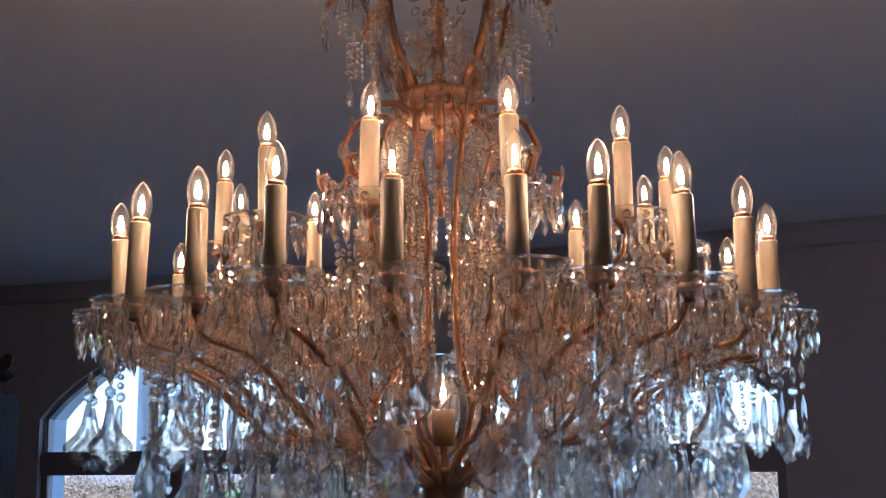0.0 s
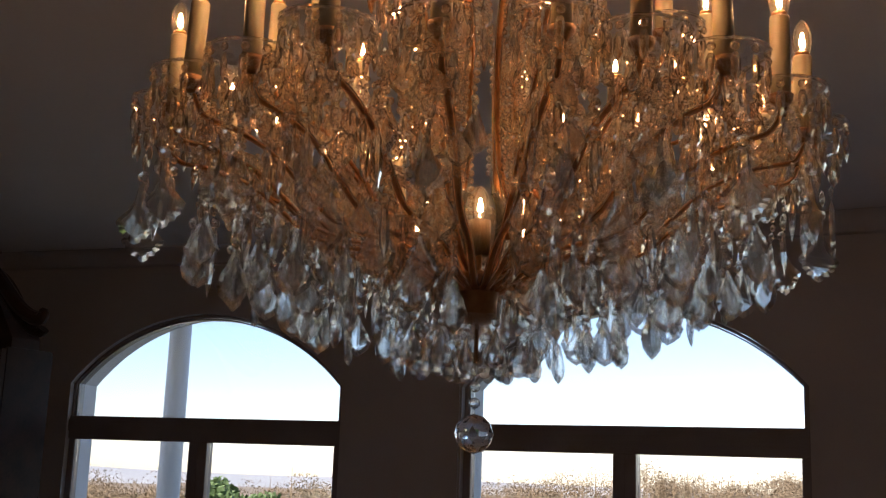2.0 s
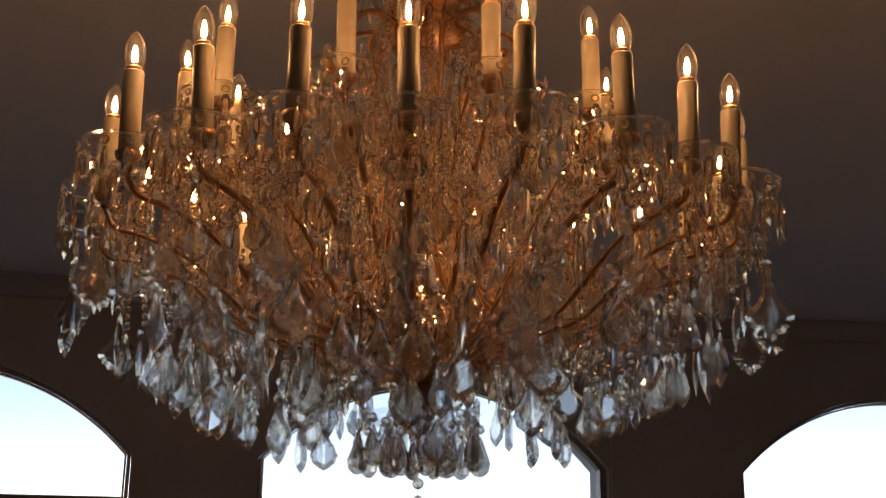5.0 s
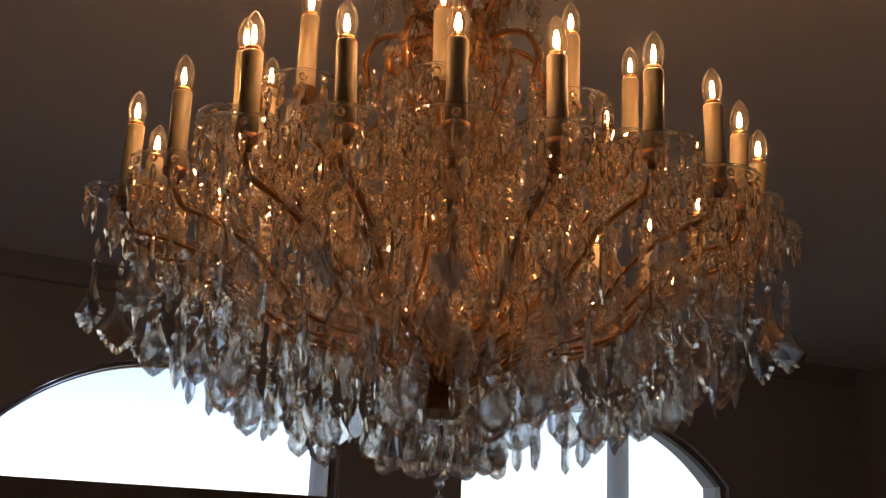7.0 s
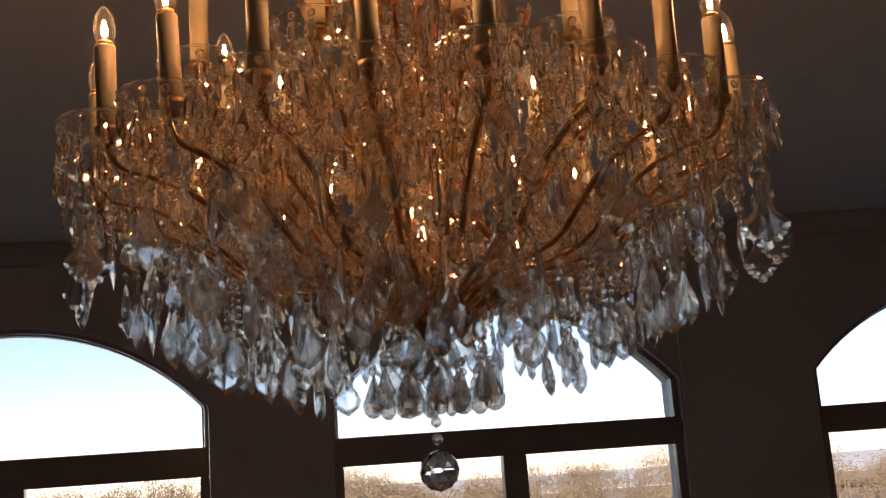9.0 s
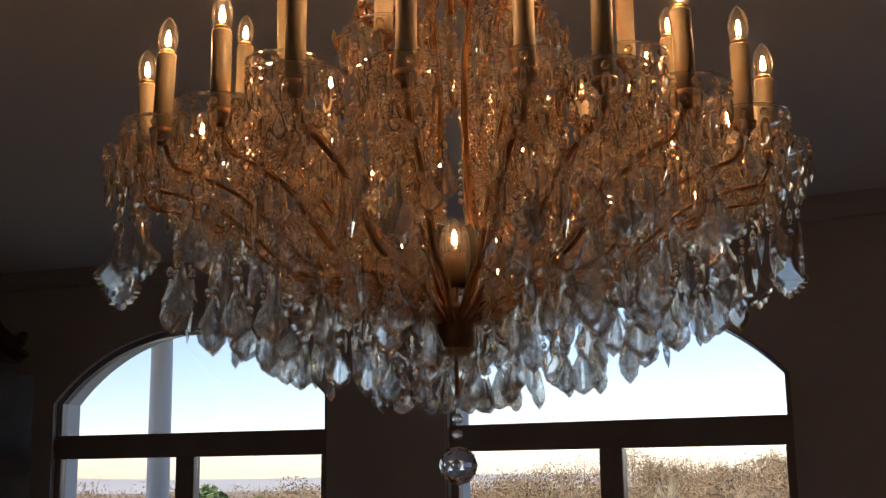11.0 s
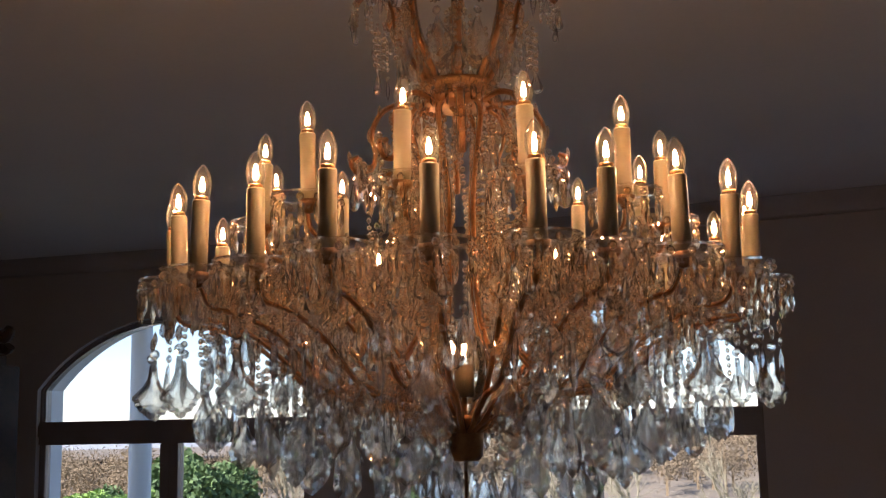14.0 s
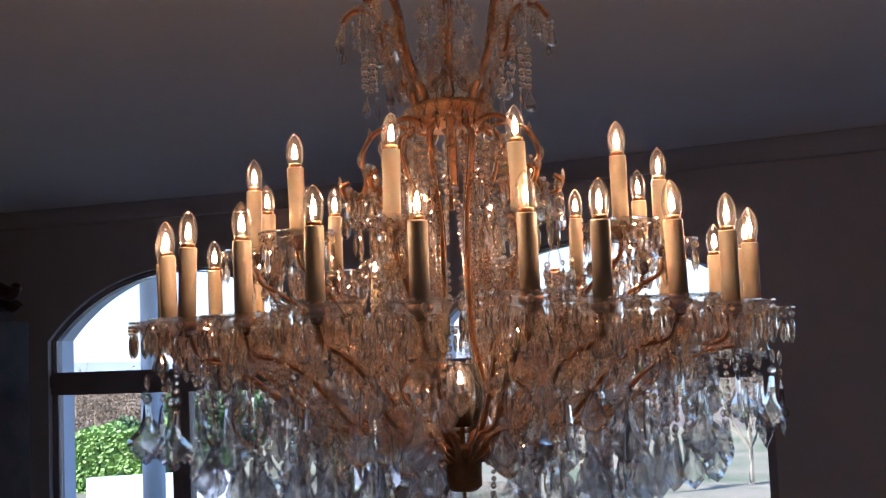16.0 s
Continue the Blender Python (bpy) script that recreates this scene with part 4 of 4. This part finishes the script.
for i, (ang, gap) in enumerate(gaps):
    dr = OUT_SHIFT.get(ang, 0.0)
    tang = ang + 90
    hang("kite_drop", KITE, chandelier, 0.605 + dr, ang + rng.uniform(-1, 1), -0.288, tang + rng.uniform(-80, 80), rng.uniform(1.0, 1.1))
    hang("spear_drop", SPEAR, chandelier, 0.560 + dr, ang + gap * 0.5, -0.292, scale=1.15)
    hang("bead_chain", CHAIN, chandelier, 0.560 + dr, ang + gap * 0.5, -0.205)
    hang("rosette", ROSETTE, chandelier, 0.575 + dr, ang, -0.248, tang)
    hang("rosette", ROSETTE, chandelier, 0.605 + dr, ang, -0.270, tang, 0.8)
    # lowest layer, on bead strings from the arms
    for r, me, name, off, sc in ((0.525, PENDELOQUE, "pendeloque", 0.0, 1.0), (0.49, SPEAR, "spear_drop", 0.5, 1.1), (0.45, PENDELOQUE_KEEL, "pendeloque", 0.2, 1.0), (0.405, PENDELOQUE, "pendeloque", 0.7, 1.0),
                                 (0.36, PENDELOQUE_FINE, "small_pendeloque", 0.4, 1.15), (0.315, PENDELOQUE_KEEL, "pendeloque", 0.9, 0.95), (0.26, PENDELOQUE_FINE, "small_pendeloque", 0.1, 1.15),
                                 (0.21, PENDELOQUE_FINE, "small_pendeloque", 0.6, 1.1)):
        if (r < 0.22 and i % 3) or (r < 0.34 and (i + (r < 0.3)) % 2):
            continue
        sc *= rng.uniform(0.94, 1.08)
        low = profile_at(BOTTOM, r) + rng.uniform(-0.012, 0.014)
        a = ang + gap * off + rng.uniform(-1.5, 1.5)
        hang(name, me, chandelier, r, a, low + LENGTHS[name] * sc, tang + rng.uniform(-70, 70), sc)
        if r > 0.4 and i % 2:
            hang("small_pendeloque", PENDELOQUE_FINE, chandelier, r - 0.012, a + rng.uniform(1, 3), low + LENGTHS[name] * sc + 0.082, tang + rng.uniform(-70, 70), rng.uniform(0.85, 1.0))
        elif i % 2 == 0:
            hang("bead_chain", CHAIN, chandelier, r, a, low + LENGTHS[name] * sc + 0.086)
    # upper layer, straight under the arms
    for r, me, name, off, sc in ((0.50, PENDELOQUE_FINE, "small_pendeloque", 0.35, 1.0), (0.43, SPEAR, "spear_drop", 0.0, 0.95), (0.37, PENDELOQUE_FINE, "small_pendeloque", 0.6, 0.95),
                                 (0.29, PENDELOQUE_FINE, "small_pendeloque", 0.3, 0.9), (0.23, SPEAR, "spear_drop", 0.0, 0.85)):
        if r < 0.4 and i % 2:
            continue
        hang(name, me, chandelier, r, ang + gap * off + rng.uniform(-1.5, 1.5), profile_at(OUT_PATH, r) - 0.010, tang + rng.uniform(-70, 70), sc)
    # florets and strings over the arms
    for r in (0.24, 0.33, 0.43, 0.51):
        hang("rosette", ROSETTE, chandelier, r, ang, profile_at(OUT_PATH, r) + 0.016, tang, 0.9, 60)
    hang("bead_chain", CHAIN, chandelier, 0.53, ang + gap * 0.5, -0.19)
    hang("bead_chain", CHAIN, chandelier, 0.46, ang + gap * 0.35, -0.17)
    hang("prism", PRISM, chandelier, 0.40, ang + gap * 0.6, -0.20)
    hang("prism", PRISM, chandelier, 0.32, ang + gap * 0.2, -0.25)
for k in range(14):
    hang("almond_drop", ALMOND, chandelier, 0.109, 360 / 14 * k + 5, -0.515 - 0.012 * (k % 2), scale=1.3)
for k in range(8):
    hang("almond_drop", ALMOND, chandelier, 0.055, 45 * k, -0.536, scale=1.2)

# crystals of the inner tier and the middle
for ang in IN_ANGLES:
    tang = ang + 90
    hang("pendeloque", PENDELOQUE_SMALL, chandelier, 0.385, ang, -0.105, tang + rng.uniform(-40, 40), 1.1)
    hang("spear_drop", SPEAR, chandelier, 0.345, ang + 12, -0.10)
    hang("rosette", ROSETTE, chandelier, R_IN, ang, -0.085, tang)
    for r, off in ((0.30, 0), (0.26, 14), (0.22, 5), (0.17, 16)):
        z = profile_at(IN_PATH, r) - 0.01
        hang("small_pendeloque", PENDELOQUE_SMALL, chandelier, r, ang + off, z, scale=rng.uniform(0.8, 1.05))
        hang("rosette", ROSETTE, chandelier, r, ang + off * 0.4, z + 0.03, tang, 0.9, 50)
    for r, z in ((0.075, 0.20), (0.10, 0.12), (0.085, 0.0), (0.11, -0.08), (0.13, 0.03)):
        hang("long_bead_chain", LONG_CHAIN, chandelier, r, ang + rng.uniform(-15, 15), z)
    hang("prism", PRISM, chandelier, 0.20, ang + 8, 0.095)
    hang("almond_drop", ALMOND, chandelier, 0.218, ang - 6, 0.10)
    hang("prism", PRISM, chandelier, 0.16, ang, 0.02)
    hang("prism", PRISM, chandelier, 0.24, ang + 18, -0.05)

# fine fill between the tiers: strings, prisms and small drops hung from the cross wires
for k in range(70):
    ang, r = k * 137.5, 0.11 + 0.24 * ((k * 0.618) % 1)
    z = -0.02 - 0.24 * ((k * 0.377) % 1) + (0.10 if r < 0.2 else 0)
    hang("bead_chain", CHAIN, chandelier, r, ang, z, scale=rng.uniform(0.9, 1.2))
for k in range(64):
    ang, r = k * 137.5 + 40, 0.13 + 0.33 * ((k * 0.618 + 0.3) % 1)
    z = -0.10 - 0.16 * ((k * 0.377) % 1)
    hang("small_pendeloque", PENDELOQUE_SMALL, chandelier, r, ang, z, scale=rng.uniform(0.75, 1.0))
for k in range(90):
    ang, r = k * 137.5 + 80, 0.20 + 0.33 * ((k * 0.618 + 0.6) % 1)
    z = -0.14 - 0.12 * ((k * 0.377) % 1)
    hang("prism", PRISM, chandelier, r, ang, z, scale=rng.uniform(0.9, 1.2))
for k in range(60):
    ang = 6 * k
    hang("rosette", ROSETTE, chandelier, 0.10 + 0.10 * (k % 3), ang, -0.30 + 0.07 * (k % 4), ang + 90, 0.9, rng.uniform(-30, 30))

# crystals round the hub and strings before the middle column
for k in range(40):
    ang, r = k * 137.5 + 11, 0.085 + 0.135 * ((k * 0.618 + 0.1) % 1)
    hang("small_pendeloque", PENDELOQUE_SMALL, chandelier, r, ang, profile_at(OUT_PATH, r) + 0.055 * ((k * 0.377) % 1) + 0.02, scale=rng.uniform(0.75, 1.0))
    hang("rosette", ROSETTE, chandelier, r + 0.02, ang + 20, profile_at(OUT_PATH, r) + 0.03, ang + 110, 0.9, rng.uniform(20, 60))
for k in range(34):
    ang, r = k * 137.5 + 60, 0.066 + 0.06 * ((k * 0.618) % 1)
    hang("long_bead_chain", LONG_CHAIN, chandelier, r, ang, 0.21 - 0.30 * ((k * 0.377) % 1))
for k in range(20):
    hang("rosette", ROSETTE, chandelier, 0.084, 18 * k, 0.245, 18 * k + 90, 0.8)
    hang("prism", PRISM, chandelier, 0.088, 18 * k + 9, 0.268)

# florets and drops of the scroll arms
for k in range(8):
    a = 45 * k - 19
    for r, z, sc in ((0.215, 0.095, 1.0), (0.188, 0.165, 0.8), (0.165, 0.215, 0.8), (0.230, 0.118, 0.7)):
        hang("rosette", ROSETTE, chandelier, r, a, z, a + 90, sc)
    hang("almond_drop", ALMOND, chandelier, 0.222, a, 0.080, scale=1.1)
    hang("small_pendeloque", PENDELOQUE_SMALL, chandelier, 0.12, a, 0.212, scale=0.85)
    for q in range(3):
        hang("prism", PRISM, chandelier, 0.19 + 0.018 * q, a + 12 + 7 * q, 0.095)
        hang("bead_chain", CHAIN, chandelier, 0.125 + 0.02 * q, a + 10 + 12 * q, 0.20 - 0.02 * q)

# crystals that clothe the arms: florets under the cups, drops along both sides
for i, (ang, gap) in enumerate(gaps):
    dr, lift = OUT_SHIFT.get(ang, 0.0), OUT_LIFT.get(ang, 0.0)
    hang("rosette", ROSETTE, chandelier, R_OUT + dr + 0.016, ang, -0.205 + lift, ang + 90 + rng.uniform(-20, 20), 0.85)
    for side in (-1, 1):
        hang("almond_drop", ALMOND, chandelier, R_OUT + dr + 0.012, ang + 2.0 * side, -0.195 + lift, scale=0.8)
        for k, r in enumerate((0.27, 0.32, 0.37, 0.42, 0.465, 0.51, 0.545)):
            off = math.degrees(0.017 / r) * side
            z = profile_at(OUT_PATH, r) + lift + 0.012
            if (k + i) % 3 == 0:
                hang("rosette", ROSETTE, chandelier, r, ang + off, z + 0.008, ang + 90 + rng.uniform(-40, 40), 0.75, rng.uniform(-30, 30))
            elif (k + i) % 3 == 1:
                hang("prism", PRISM, chandelier, r, ang + off, z, scale=rng.uniform(0.8, 1.05))
            else:
                hang("bead_chain", CHAIN, chandelier, r, ang + off, z + 0.03, scale=0.85)
    for r, z in ((0.575, -0.20), (0.535, -0.225), (0.50, -0.20), (0.46, -0.235)):
        hang("rosette", ROSETTE, chandelier, r, ang + gap * rng.uniform(0.35, 0.65), z + rng.uniform(-0.015, 0.015), ang + 90 + rng.uniform(-40, 40), rng.uniform(0.6, 0.85))
        hang("bead_chain", CHAIN, chandelier, r - 0.012, ang + gap * rng.uniform(0.25, 0.75), z + 0.04, scale=rng.uniform(0.8, 1.0))
for i, ang in enumerate(IN_ANGLES):
    di, up = IN_SHIFT.get(ang, 0.0), IN_LIFT.get(ang, 0.0)
    hang("rosette", ROSETTE, chandelier, R_IN + di + 0.014, ang, -0.050 + up, ang + 90, 0.8)
    for side in (-1, 1):
        for k, r in enumerate((0.13, 0.17, 0.205, 0.24, 0.275, 0.31)):
            off = math.degrees(0.016 / r) * side
            z = profile_at(IN_PATH, r) + up * (r / R_IN) ** 2
            hang("prism" if (k + i) % 2 else "rosette", PRISM if (k + i) % 2 else ROSETTE, chandelier, r + 0.012, ang + off, z, ang + 90 + rng.uniform(-40, 40), rng.uniform(0.7, 0.95))

# strings, florets and small drops that veil the fan of arms from below
for i, (ang, gap) in enumerate(gaps):
    for r in (0.085, 0.125, 0.165, 0.21, 0.28, 0.37):
        hang("rosette", ROSETTE, chandelier, r, ang + rng.uniform(-1.5, 1.5), profile_at(OUT_PATH, r) - 0.012 + rng.uniform(-0.006, 0.006), ang + 90 + rng.uniform(-25, 25), rng.uniform(0.6, 0.85), rng.uniform(-20, 20))
    for r, off, top in ((0.35, 0.15, -0.335), (0.29, 0.55, -0.365), (0.235, 0.85, -0.395), (0.18, 0.4, -0.42)):
        if (i + (r > 0.25)) % 2:
            continue
        a = ang + gap * off + rng.uniform(-2, 2)
        top += rng.uniform(-0.012, 0.012)
        if rng.random() < 0.35:
            hang("small_pendeloque", PENDELOQUE_FINE, chandelier, r, a, top, ang + 90 + rng.uniform(-50, 50), rng.uniform(0.85, 1.0))
        else:
            hang("bead_chain", CHAIN, chandelier, r, a, top + 0.02, ang + 90 + rng.uniform(-40, 40), 0.9)
            hang("prism", PRISM, chandelier, r, a, top - 0.055, ang + 90 + rng.uniform(-50, 50), rng.uniform(0.8, 1.0))
        hang("prism", PRISM, chandelier, r - 0.02, a + 5, top + 0.01, ang + 90 + rng.uniform(-60, 60), rng.uniform(0.8, 1.0))
    if i % 2:
        hang("rosette", ROSETTE, chandelier, 0.27, ang + gap * 0.5, -0.375, ang + 90, 1.0, 25)
